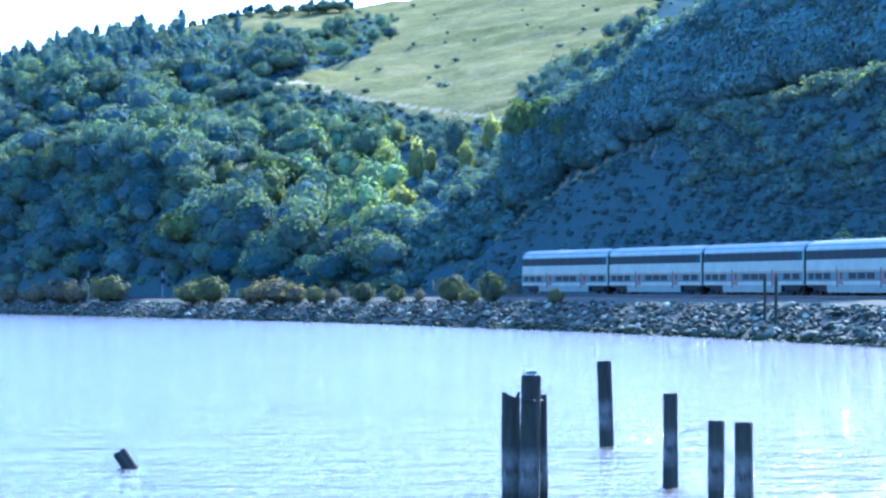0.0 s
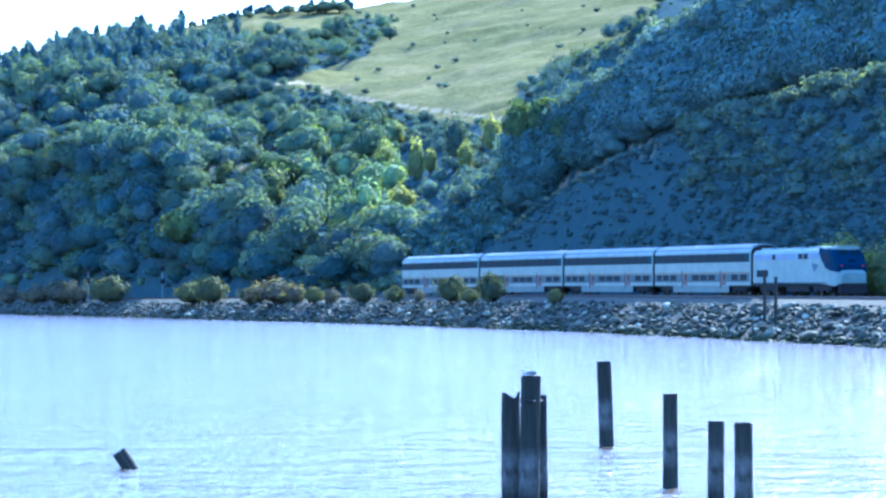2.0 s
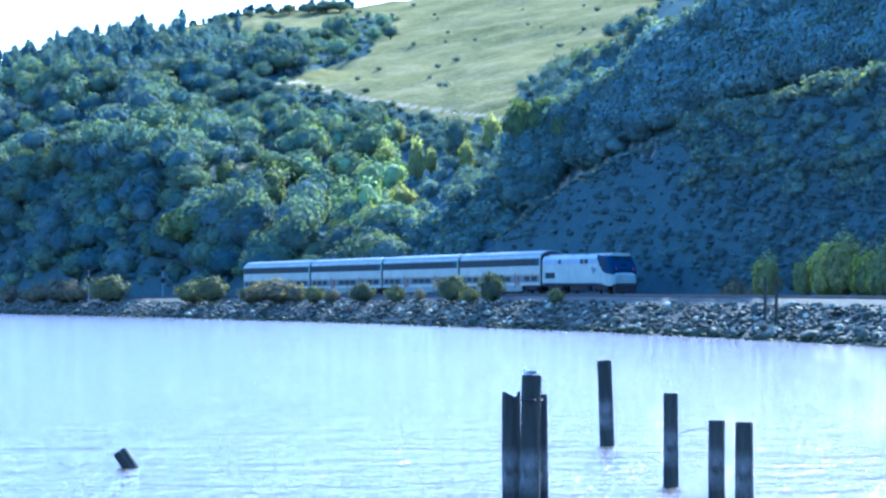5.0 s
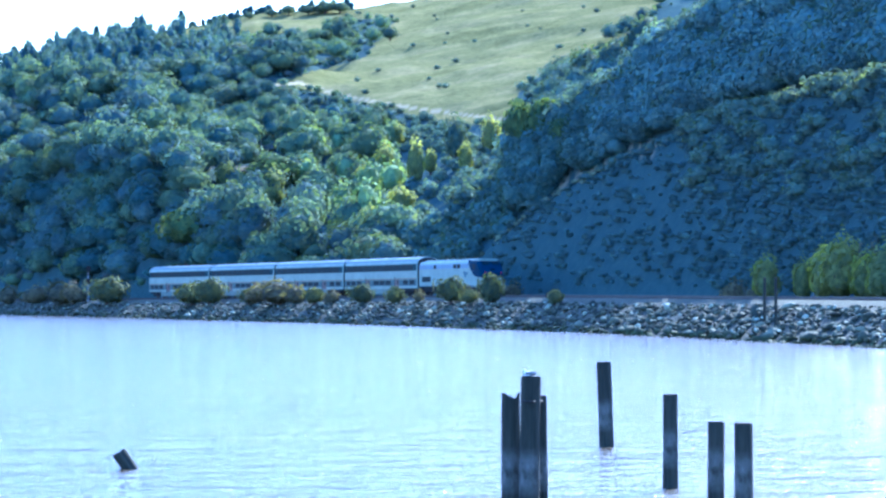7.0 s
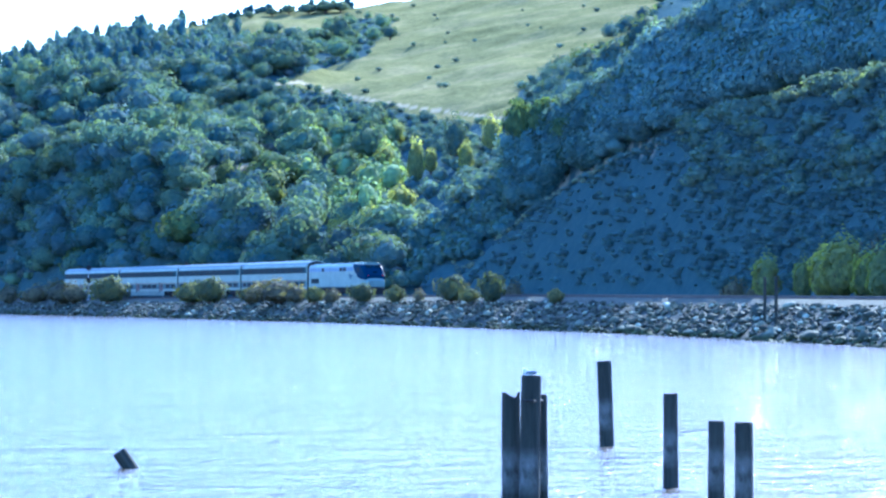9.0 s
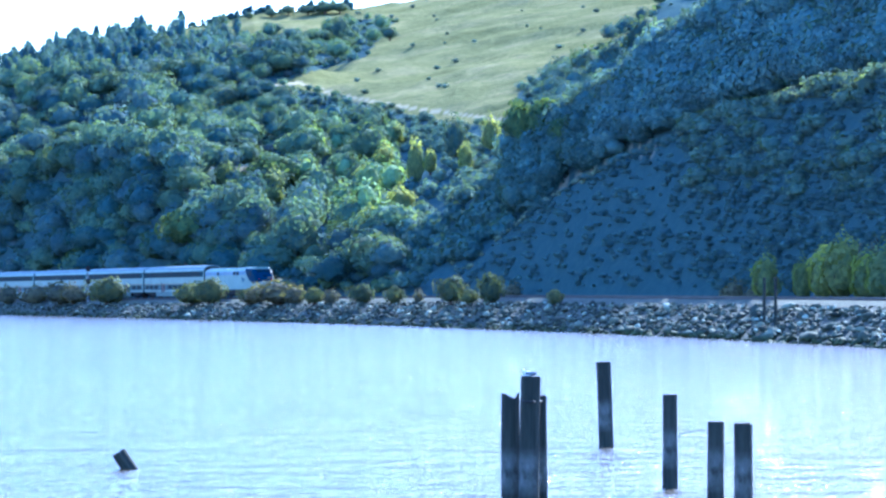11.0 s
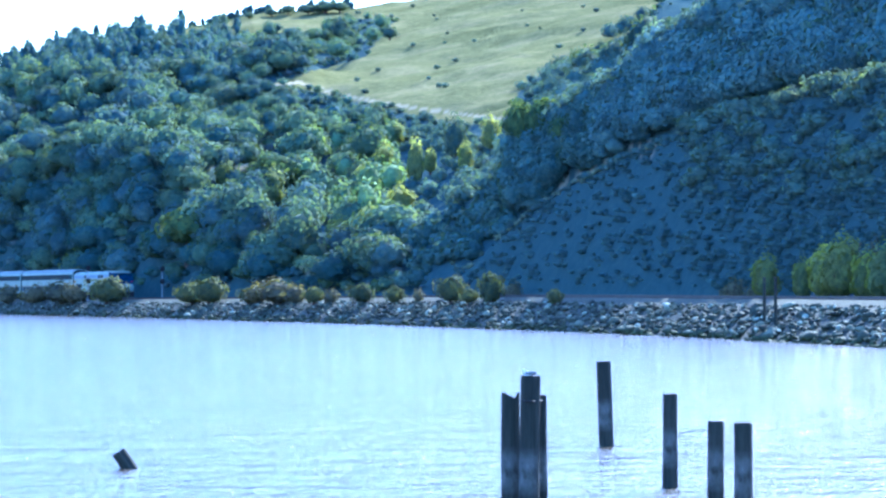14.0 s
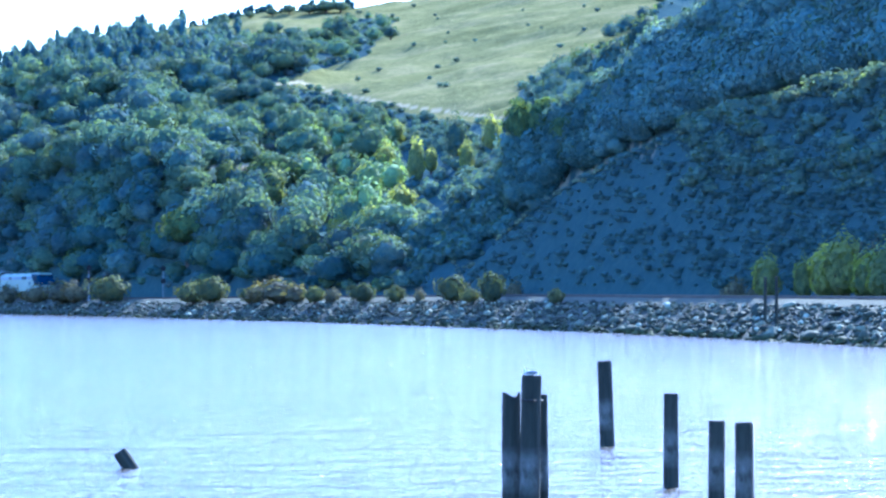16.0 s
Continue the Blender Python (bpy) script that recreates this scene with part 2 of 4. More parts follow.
def track(s, n=0.0, dz=0.0):
    """A point beside the line: s metres along it, n metres inland."""
    a = np.interp(s, TS, T_TURN)
    return np.interp(s, TS, T_X) + n * np.cos(a), np.interp(s, TS, T_Y) + n * np.sin(a), rail_z(s) + dz


def inland(x, y):
    """How far inland of the line, and how far along it, points lie."""
    x, y = np.asarray(x, float), np.asarray(y, float)
    tx, ty, ta, ts = T_X[::4], T_Y[::4], T_TURN[::4], TS[::4]
    best, idx = np.full(x.shape, 1e12), np.zeros(x.shape, int)
    for i in range(len(tx)):
        d = (x - tx[i]) ** 2 + (y - ty[i]) ** 2
        near = d < best
        best[near], idx[near] = d[near], i
    return (x - tx[idx]) * np.cos(ta[idx]) + (y - ty[idx]) * np.sin(ta[idx]), ts[idx]


_seen = T_Y > 60
BEAR = (T_X / np.where(_seen, T_Y, 1))[_seen][::-1]
LINE_Y = T_Y[_seen][::-1]


def hash2(ix, iy, seed):
    h = np.sin(ix * 127.1 + iy * 311.7 + seed * 74.7) * 43758.5453
    return h - np.floor(h)


def lumps(x, y, size, octaves=4, seed=0):
    """Smooth value noise about 0, of the given size in metres."""
    out, amp, total = 0.0, 1.0, 0.0
    for o in range(octaves):
        fx, fy = x / size * 2 ** o, y / size * 2 ** o
        ix, iy = np.floor(fx), np.floor(fy)
        tx, ty = fx - ix, fy - iy
        tx, ty = tx * tx * (3 - 2 * tx), ty * ty * (3 - 2 * ty)
        a, b = hash2(ix, iy, seed + o), hash2(ix + 1, iy, seed + o)
        c, d = hash2(ix, iy + 1, seed + o), hash2(ix + 1, iy + 1, seed + o)
        out = out + amp * ((a * (1 - tx) + b * tx) * (1 - ty) + (c * (1 - tx) + d * tx) * ty - 0.5)
        total += amp
        amp *= 0.5
    return out / total


# Three hills: bearing (sideways over forward), rise of the crest over the eye (up over forward), and the crest's distance.
SPUR = ((0.000, 0.006, 0.0164, 0.0298, 0.0432, 0.0642, 0.089, 0.1177, 0.1497, 0.25),
        (0.001, 0.0043, 0.0155, 0.0267, 0.0363, 0.0462, 0.0563, 0.0655, 0.0712, 0.078),
        (402, 397, 387, 378, 371, 358, 342, 323, 302, 241))
WOOD = ((-0.045, -0.018, 0.0, 0.0126, 0.0222, 0.0413, 0.0604, 0.0795, 0.099, 0.15, 0.25),
        (0.0, 0.016, 0.027, 0.034, 0.040, 0.053, 0.066, 0.080, 0.094, 0.118, 0.125),
        (440, 442, 432, 424, 419, 414, 408, 402, 396, 370, 302))
RANGE = ((-0.30, -0.15, -0.121, -0.092, -0.064, -0.035, -0.012, 0.022, 0.074, 0.2),
         (0.065, 0.0775, 0.0835, 0.0862, 0.092, 0.0940, 0.0975, 0.104, 0.112, 0.115),
         (800, 850, 870, 885, 900, 910, 920, 935, 950, 960))


def hill(u, y, foot, crest, power, back, bluff=0.0, deep=36.0):
    rise, far = np.interp(u, crest[0], crest[1]), np.interp(u, crest[0], crest[2])
    top = EYE_Z + rise * far
    t = np.clip((y - foot) / (far - foot), 0, 1)
    t = (1 - bluff) * t ** power + bluff * np.clip((y - foot) / deep, 0, 1)
    return 2.6 + (top - 2.6) * t - back * np.clip(y - far, 0, 400)


def land(x, y, n, s=0.0):
    """Height of the ground."""
    yy = np.maximum(y, 60)
    u = x / yy
    foot = np.interp(u, BEAR, LINE_Y) + 24
    a = hill(u, yy, foot + 2, SPUR, 1.0, 0.12)
    wood_far = np.interp(u, WOOD[0], WOOD[2])
    wood_run = np.maximum(14, (1.65 + np.interp(u, WOOD[0], WOOD[1]) * wood_far) / 0.84)
    b = hill(u, yy, wood_far - wood_run, WOOD, 1.0, 0.35)
    c = hill(u, yy, foot + 4, RANGE, 0.95, 0.12, np.interp(u, (-0.15, -0.1, -0.075, -0.04), (0.38, 0.36, 0.17, 0.03)))
    up_slope = np.clip((yy - foot) / (np.interp(u, RANGE[0], RANGE[2]) - foot), 0, 1)
    c = c + lumps(x, y, 75, 3, 31) * 26 * np.interp(u, (-0.05, 0.0), (1, 0.15)) * np.interp(up_slope, (0, 0.12, 0.6, 0.9), (0, 1, 0.8, 0))
    z = np.maximum(np.maximum(a, b), c)
    away = np.clip((n - 9) / 40, 0, 1)
    z = z + away * (lumps(x, y, 45, 4, 3) * 5 + lumps(x, y, 9, 3, 8) * 1.6)
    flat = rail_z(s) - 1.15
    z = np.where(n < 9, flat, np.maximum(z, flat))
    z = np.where(n < -7.0, np.maximum(flat - (-7.0 - n) * 0.75, -4), z)
    low = np.clip(y - 1400, 0, 900) / 900
    return z * (1 - low) + 1.0 * low


def build_ground():
    us = np.concatenate((np.linspace(-1.2, -0.21, 50), np.arange(-0.2, 0.2, 0.0009), np.linspace(0.21, 1.4, 60)))
    ys = np.concatenate((np.geomspace(90, 240, 30)[:-1], np.geomspace(240, 1050, 330), np.geomspace(1060, 4300, 30)))
    U, Y = np.meshgrid(us, ys)
    X = U * Y
    N, S = inland(X, Y)
    Z = land(X, Y, N, S)
    grown, worn = cover(784 + FOCAL * U, HORIZON - FOCAL * (Z - EYE_Z) / Y, X, Y)
    w, h = len(us), len(ys)
    i = (np.arange(h - 1)[:, None] * w + np.arange(w - 1)[None, :]).ravel()
    quads = np.stack((i, i + 1, i + w + 1, i + w), 1)
    me = array_mesh("ground", np.stack((X, Y, Z), -1).reshape(-1, 3), quads, GROUND, True)
    for key, v in (("meadow", grown), ("trail_and_edge", worn)):
        me.attributes.new(key, "FLOAT", "POINT").data.foreach_set("value", v.astype(np.float32).ravel())
    ob = tagged(new("ground", me), "steep coastal hills of green meadow and brushy soil", "hillside", kind="structure")
    return X, Y, Z, U, N


def curve_at(v, pts):
    xs, ys = zip(*pts)
    return np.interp(v, xs, ys)


def cover(across, up, x, y):
    """Where meadow grass grows and where trails are worn, on the far range; worn also holds the spur's lit grass edge.
    """
    wob = lumps(x, y, 30, 4, 21) * 34
    far = y > 490
    low = curve_at(across, [(480, 150), (560, 163), (640, 182), (700, 196), (770, 214), (840, 218), (900, 225), (1200, 260)])
    left = curve_at(up, [(0, 700), (60, 690), (100, 640), (125, 560), (150, 480), (230, 470)])
    edge = curve_at(up, [(0, 1172), (60, 1112), (100, 1025), (150, 925), (215, 895), (260, 880)])
    main = (up < low + wob * 0.15) & (across > left + wob) & (across < edge)
    strip = (across > 318) & (across < 760) & (up < curve_at(across, [(318, 75), (400, 62), (480, 60), (560, 52), (640, 32), (760, 30)]) + wob * 0.3)
    grown = np.where((main | strip) & far, 1.0, 0.0)
    t1 = np.abs(up - curve_at(across, [(480, 150), (530, 146), (600, 168), (700, 186), (800, 200), (900, 212)]))
    t2 = np.abs(up - curve_at(across, [(330, 294), (400, 296), (440, 297)]))
    t3 = np.abs(up - curve_at(across, [(440, 203), (480, 197), (540, 202)]))
    worn = ((t1 < 2.2) & (across > 480) & (across < 900) | (t2 < 2) & (across > 330) & (across < 450) | (t3 < 2.5) & (across > 440) & (across < 545)) & far
    # no trail: dry grass edge of the spur's brow, painted pale as if sunlit
    lit_grass = np.abs(up - curve_at(across, [(960, 352), (1010, 322), (1060, 290), (1120, 266), (1150, 262)]))
    worn = worn | (lit_grass < 5) & (across > 960) & (across < 1160) & (y < 420)
    return grown, worn.astype(float) * 0.8


GX, GY, GZ, GU, GN = build_ground()

# water: one sheet to the horizon
bm = bmesh.new()
bmesh.ops.create_grid(bm, x_segments=8, y_segments=8, size=4500)
tagged(part("water", bm, WATER, None), "pale rippled bay water", "water", kind="structure")


def ribbon(name, mat, section, s0, s1, step, label, category):
    """A strip of the given cross section (n, z) swept along the line."""
    ss = np.arange(s0, s1 + step, step)
    pts = np.array([[track(s, n, dz) for n, dz in section] for s in ss])
    pts[:, :, 2] += lumps(pts[:, :, 0], pts[:, :, 1], 3.0, 3, 5) * (0.25 if mat is BANK else 0.05)
    w = len(section)
    i = (np.arange(len(ss) - 1)[:, None] * w + np.arange(w - 1)[None, :]).ravel()
    me = array_mesh(name, pts.reshape(-1, 3), np.stack((i, i + w, i + w + 1, i + 1), 1), mat, True)
    return tagged(new(name, me), label, category, kind="structure")


ribbon("ballast", BALLAST, [(-7.0, -0.95), (-5.6, -0.75), (-5.0, -0.28), (3.6, -0.28), (4.6, -0.75), (12, -0.95)], -260, 420, 2, "pale gravel ballast bed of a railway line", "ballast")
ribbon("bank", BANK, [(-6.4, -0.72), (-7.6, -1.2), (-9.4, -2.2), (-11.2, -3.3), (-13, -4.6), (-15, -6.5)], -260, 420, 1.5, "dark rubble bank under the riprap", "bank")


def rail(n):
    ss = np.arange(-260, 421, 3.0)
    rings = []
    bm = bmesh.new()
    for s in ss:
        rings.append([track(s, n + dn, dz) for dn, dz in ((-0.07, -0.17), (-0.04, 0), (0.04, 0), (0.07, -0.17))])
    loft(bm, rings)
    return tagged(part("rail", bm, RAIL, None), "rusty brown steel running rail on ties", "rail", "rails of the double line", "structure")


for n in (0.83, 2.27, -3.52, -2.08):
    rail(n)
tv, tf = [], []
for k, s in enumerate(np.arange(-200, 330, 0.55)):
    for c in (1.55, -2.8):
        base = len(tv)
        a = float(np.interp(s, TS, T_TURN))
        for ds in (-0.11, 0.11):
            for dn in (-1.3, 1.3):
                for dz in (-0.34, -0.17):
                    x, y, z = track(s, c + dn, dz)
                    tv.append((x - ds * math.sin(a), y + ds * math.cos(a), z))
        tf += [[base + q for q in f] for f in ((0, 1, 3, 2), (4, 6, 7, 5), (0, 4, 5, 1), (2, 3, 7, 6), (1, 5, 7, 3))]
tagged(new("railway_ties", array_mesh("railway_ties", np.array(tv), np.array(tf), TIE)), "dark wooden railway ties in gravel", "railway ties", kind="stuff")


# ---- riprap ----
def rock_shape(seed, detail=2):
    bm = bmesh.new()
    bmesh.ops.create_icosphere(bm, subdivisions=detail, radius=0.5)
    rnd = random.Random(seed)
    off = Vector((rnd.uniform(-50, 50), rnd.uniform(-50, 50), rnd.uniform(-50, 50)))
    cuts = [Vector((rnd.gauss(0, 1), rnd.gauss(0, 1), rnd.gauss(0, 1))).normalized() for _ in range(13)]
    for v in bm.verts:
        for c in cuts:
            over = v.co.dot(c) - 0.29
            if over > 0:
                v.co -= c * over
        v.co *= 1 + 0.16 * noise.noise(v.co * 2.2 + off)
        v.co.z *= 0.72
    return bm


ROCKS = []
for k in range(7):
    bm = rock_shape(k)
    me = bpy.data.meshes.new("rock")
    bm.to_mesh(me)
    bm.free()
    me.materials.append(ROCK)
    ROCKS.append(me)


def mesh_arrays(me):
    v = np.empty(len(me.vertices) * 3, np.float32)
    me.vertices.foreach_get("co", v)
    f = np.empty(len(me.loops), np.int32)
    me.loops.foreach_get("vertex_index", f)
    return v.reshape(-1, 3), f.reshape(len(me.polygons), -1)


def turn3(rx, ry, rz):
    return np.array(Euler((rx, ry, rz)).to_matrix())


def build_riprap():
    rnd = random.Random(11)
    base = [mesh_arrays(m) for m in ROCKS]
    near = thing("riprap", "grey and pale broken riprap rocks on the shore bank", "riprap")
    vs, fs, count, made = [], [], 0, 0
    s = -150.0
    spots = []
    while s < 330:
        s += 0.058 + 0.00015 * max(s, 0)
        f = rnd.random()
        n = -6.6 - 6.2 * f
        dz = curve_at(n, [(-13, -4.5), (-11.2, -3.25), (-9.4, -2.15), (-7.6, -1.15), (-6.4, -0.75)])
        size = rnd.uniform(0.28, 0.8) * (1.8 if rnd.random() < 0.08 else 1) * (0.75 + 0.45 * f)
        if s < -60 and rnd.random() < 0.22:
            size *= rnd.uniform(1.2, 1.7)
        spots.append((s, n, float(dz), size))
    for s, n, dz, size in spots:
        x, y, z = track(s, n + rnd.uniform(-0.3, 0.3), dz + 0.1)
        k = rnd.randrange(7)
        e = (rnd.uniform(-0.5, 0.5), rnd.uniform(-0.5, 0.5), rnd.uniform(0, 6.28))
        sc = (size * rnd.uniform(0.9, 1.5), size * rnd.uniform(0.8, 1.1), size * rnd.uniform(0.8, 1.15))
        if -112 < s < -78 and size > 0.55 and made < 290:
            ob = new("rock", ROCKS[k])
            ob.parent = near
            ob.location, ob.rotation_euler, ob.scale = (x, y, z), e, sc
            made += 1
            continue
        v, f = base[k]
        vs.append((v * np.array(sc)) @ turn3(*e).T + np.array((x, y, z)))
        fs.append(f + count)
        count += len(v)
    me = array_mesh("rubble", np.concatenate(vs), np.concatenate(fs), ROCK)
    ob = tagged(new("rubble", me), "", "", "", "stuff")
    ob.parent = near


# ---- plants ----
def crown_arrays(seed, cards, shape, card, core=2, lumpy=0.5, wide=0.085):
    """A crown of radius about 1: a lumpy core and leaf clumps standing off it. shape(direction) gives the outline's radius."""
    rnd = np.random.RandomState(seed)
    bm = bmesh.new()
    bmesh.ops.create_icosphere(bm, subdivisions=core, radius=1.0)
    cv = np.array([v.co[:] for v in bm.verts])
    cf = np.array([[v.index for v in f.verts] for f in bm.faces])
    bm.free()
    lobes = rnd.normal(size=(17, 3))
    lobes[:, 2] = np.abs(lobes[:, 2]) * 0.8 - 0.25
    lobes /= np.linalg.norm(lobes, axis=1)[:, None]
    gain = rnd.uniform(0.12, lumpy, 17)

    def radius(d):
        r = 0.64 + (gain * np.exp(-((1 - d @ lobes.T) / wide))).max(axis=1)
        return r * shape(d)
    core_v = cv * (radius(cv) * 0.76)[:, None]
    d = rnd.normal(size=(cards, 3))
    d[:, 2] += 0.25
    d /= np.linalg.norm(d, axis=1)[:, None]
    p = d * (radius(d) * rnd.uniform(0.80, 1.10, cards))[:, None]
    q = rnd.normal(size=(cards, 3))
    a = np.cross(d + q * 0.22, rnd.normal(size=(cards, 3)))
    a /= np.linalg.norm(a, axis=1)[:, None]
    b = np.cross(d + q * 0.2, a)
    b /= np.linalg.norm(b, axis=1)[:, None]
    sz = card * rnd.uniform(0.55, 1.25, cards)[:, None]
    mid = d * sz * 0.35
    quad = np.stack((p - a * sz, p - b * sz * 0.7 + mid, p + a * sz, p + b * sz * 0.7 + mid), 1).reshape(-1, 3)
    i = np.arange(cards) * 4 + len(core_v)
    tri = np.concatenate((np.stack((i, i + 1, i + 2), 1), np.stack((i, i + 2, i + 3), 1)))
    rad = d + rnd.normal(size=(cards, 3)) * 0.16
    normal = np.concatenate((cv, np.repeat(rad, 4, 0)))
    normal /= np.linalg.norm(normal, axis=1)[:, None]
    return np.concatenate((core_v, quad)), np.concatenate((cf, tri)), normal


def dome(d):
    return np.where(d[:, 2] < 0, 1 - 0.45 * np.abs(d[:, 2]), 1.0)


def spire(d):
    return 0.8 + 0.55 * np.clip(d[:, 2], 0, 1) ** 2.2


def tall(d):
    return 0.75 + 0.4 * np.abs(d[:, 2])


def build_brush():
    """The woods and brush of the hills, nobody could count them: one mesh."""
    rnd = np.random.RandomState(5)
    kinds = [crown_arrays(40 + k, 110, dome, 0.16, 1) for k in range(4)] + [crown_arrays(60 + k, 170, spire, 0.12, 2, 0.3, 0.12) for k in range(3)]
    large = [crown_arrays(80 + k, 420, dome, 0.086, 2, 0.4, 0.10) for k in range(4)]
    cols = GX.shape[1]
    elev = (GZ - EYE_Z) / GY
    horizon = np.maximum.accumulate(elev, axis=0)
    kinds = [(v.astype(np.float32), f, n.astype(np.float32)) for v, f, n in kinds]
    large = [(v.astype(np.float32), f, n.astype(np.float32)) for v, f, n in large]
    vs, fs, ns, tint, count = [], [], [], [], 0
    N = 10000
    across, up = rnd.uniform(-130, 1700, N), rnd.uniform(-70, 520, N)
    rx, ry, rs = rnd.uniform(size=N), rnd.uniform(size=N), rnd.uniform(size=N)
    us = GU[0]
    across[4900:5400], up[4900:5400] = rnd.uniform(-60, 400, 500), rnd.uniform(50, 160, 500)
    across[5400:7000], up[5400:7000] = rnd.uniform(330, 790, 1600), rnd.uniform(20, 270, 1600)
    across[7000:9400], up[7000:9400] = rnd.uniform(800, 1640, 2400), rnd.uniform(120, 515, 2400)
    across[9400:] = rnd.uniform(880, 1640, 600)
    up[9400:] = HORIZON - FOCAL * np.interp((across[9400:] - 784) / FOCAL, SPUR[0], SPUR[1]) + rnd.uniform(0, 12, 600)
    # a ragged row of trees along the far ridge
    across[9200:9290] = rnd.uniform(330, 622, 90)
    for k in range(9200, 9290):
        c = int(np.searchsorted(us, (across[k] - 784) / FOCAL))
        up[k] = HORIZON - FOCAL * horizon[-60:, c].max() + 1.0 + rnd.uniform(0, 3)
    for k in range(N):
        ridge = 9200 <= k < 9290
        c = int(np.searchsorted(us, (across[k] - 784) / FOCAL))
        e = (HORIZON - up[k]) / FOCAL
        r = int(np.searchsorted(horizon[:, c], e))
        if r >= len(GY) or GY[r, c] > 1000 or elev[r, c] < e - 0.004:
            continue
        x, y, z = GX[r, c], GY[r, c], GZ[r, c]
        n = GN[r, c]
        if n < 8.5:
            continue
        grown, worn = cover(np.array(across[k]), np.array(up[k]), np.array(x), np.array(y))
        if worn > 0.3 and rs[k] < 0.9:
            continue
        small = False
        if grown > 0.5 and not ridge:
            if rx[k] > 0.03:
                continue
            small = True
        spur = y < np.interp(x / y, SPUR[0], SPUR[2]) + 9 and across[k] > 800
        wood = not spur and y < 600 and across[k] > 700
        col = np.array((1.0, 1.0, 1.0))
        kind = rnd.randint(4)
        if spur:
            size, tall_k = 0.35 + 0.7 * rnd.uniform() ** 1.6, rnd.uniform(0.45, 0.8)
            # tint is raised slightly for the haze that lightens this shaded face
            col = np.array((1.12, 1.10, 1.12)) * rnd.uniform(0.8, 1.1)
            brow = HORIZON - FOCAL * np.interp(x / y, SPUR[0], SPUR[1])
            # dry tan brush on the brow, with its sunlit brightness put into the tint
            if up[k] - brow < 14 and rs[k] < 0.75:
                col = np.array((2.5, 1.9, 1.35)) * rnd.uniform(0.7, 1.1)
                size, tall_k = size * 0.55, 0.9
            elif across[k] < 1220 and up[k] - brow > 40 and rx[k] < 0.6:
                continue
            # larger shrubs to the upper right: sunlight on them is coloured into the tint
            if rs[k] > 0.86 and across[k] > 1220 and up[k] < 350:
                size, tall_k = size * 2.0, 0.85
                col = np.array((1.35, 1.25, 1.0))
        elif wood:
            size, tall_k = rnd.uniform(1.8, 3.4), rnd.uniform(0.8, 1.15)
            if rx[k] < 0.35:
                continue
            if across[k] < 900:
                size *= 0.62
            elif across[k] > 1080:
                size *= 1.2
            # right-hand woods get a paler tint, standing in for haze over their shade
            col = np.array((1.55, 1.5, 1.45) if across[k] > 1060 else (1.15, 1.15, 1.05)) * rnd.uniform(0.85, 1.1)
        elif small:
            size, tall_k = rnd.uniform(0.5, 1.2), 0.75
        else:
            size, tall_k = 0.9 + 1.5 * rnd.uniform(), rnd.uniform(0.6, 0.9)
            if ry[k] < 0.3:
                size, tall_k = rnd.uniform(2.4, 4.8), rnd.uniform(0.8, 1.1)
            v = rs[k]
            if across[k] > 330 and up[k] < 265:
                size *= 0.6 if y < 650 or up[k] < 105 else 0.9
            if 470 < across[k] < 910 and up[k] < 50 + curve_at(across[k], [(480, 150), (560, 163), (700, 196), (900, 225)]) and y < 650:
                size *= 0.6
            if ry[k] < 0.3 and v < 0.5:
                col = np.array((1.25, 1.2, 0.8))
            elif v < 0.16:
                col = np.array((1.4, 1.1, 1.05))
                size *= 0.8
            elif v < 0.42:
                col = np.array((1.5, 1.4, 0.85))
            elif v < 0.7:
                col = np.array((0.8, 0.9, 0.9))
            if up[k] < 150 and across[k] < 420:
                kind, tall_k = 4 + rnd.randint(3), rnd.uniform(1.6, 2.7)
                size = rnd.uniform(1.0, 2.0)
                col = np.array((0.75, 0.85, 0.9))
            elif 540 < across[k] < 880 and 230 < up[k] < 450 and v > 0.3:
                kind, tall_k = 4 + rnd.randint(3), rnd.uniform(1.1, 1.6)
                size *= 0.7
                col = np.array((1.75, 1.7, 0.85))
        if ridge:
            kind, size, tall_k = 4 + rnd.randint(3), rnd.uniform(0.7, 1.3), rnd.uniform(1.0, 1.7)
            if across[k] > 540:
                tall_k, size = tall_k * 1.2, size * 1.25
            col = np.array((0.6, 0.7, 0.75))
        if 700 < across[k] < 965 and up[k] < 300 and not spur:
            size, tall_k = min(size, rnd.uniform(0.8, 1.4)), min(tall_k, 1.0)
        v, f, nn = large[kind] if kind < 4 and size > 2.2 else kinds[kind]
        a = rnd.uniform(0, 6.28)
        sc = np.array((size * rnd.uniform(0.85, 1.25), size * rnd.uniform(0.85, 1.2), size * tall_k), np.float32)
        spin = turn3(0, 0, a).T.astype(np.float32)
        vs.append((v * sc) @ spin + np.array((x, y, z + sc[2] * (0.85 if size > 2.2 and not spur else 0.42)), np.float32))
        ns.append(nn @ spin)
        fs.append((f + count).astype(np.int32))
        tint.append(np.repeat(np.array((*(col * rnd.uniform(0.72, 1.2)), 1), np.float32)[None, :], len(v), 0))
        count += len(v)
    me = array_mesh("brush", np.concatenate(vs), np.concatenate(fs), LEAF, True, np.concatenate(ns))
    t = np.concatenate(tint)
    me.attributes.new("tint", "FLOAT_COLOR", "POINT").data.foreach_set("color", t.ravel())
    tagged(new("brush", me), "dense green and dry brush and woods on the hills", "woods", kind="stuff")


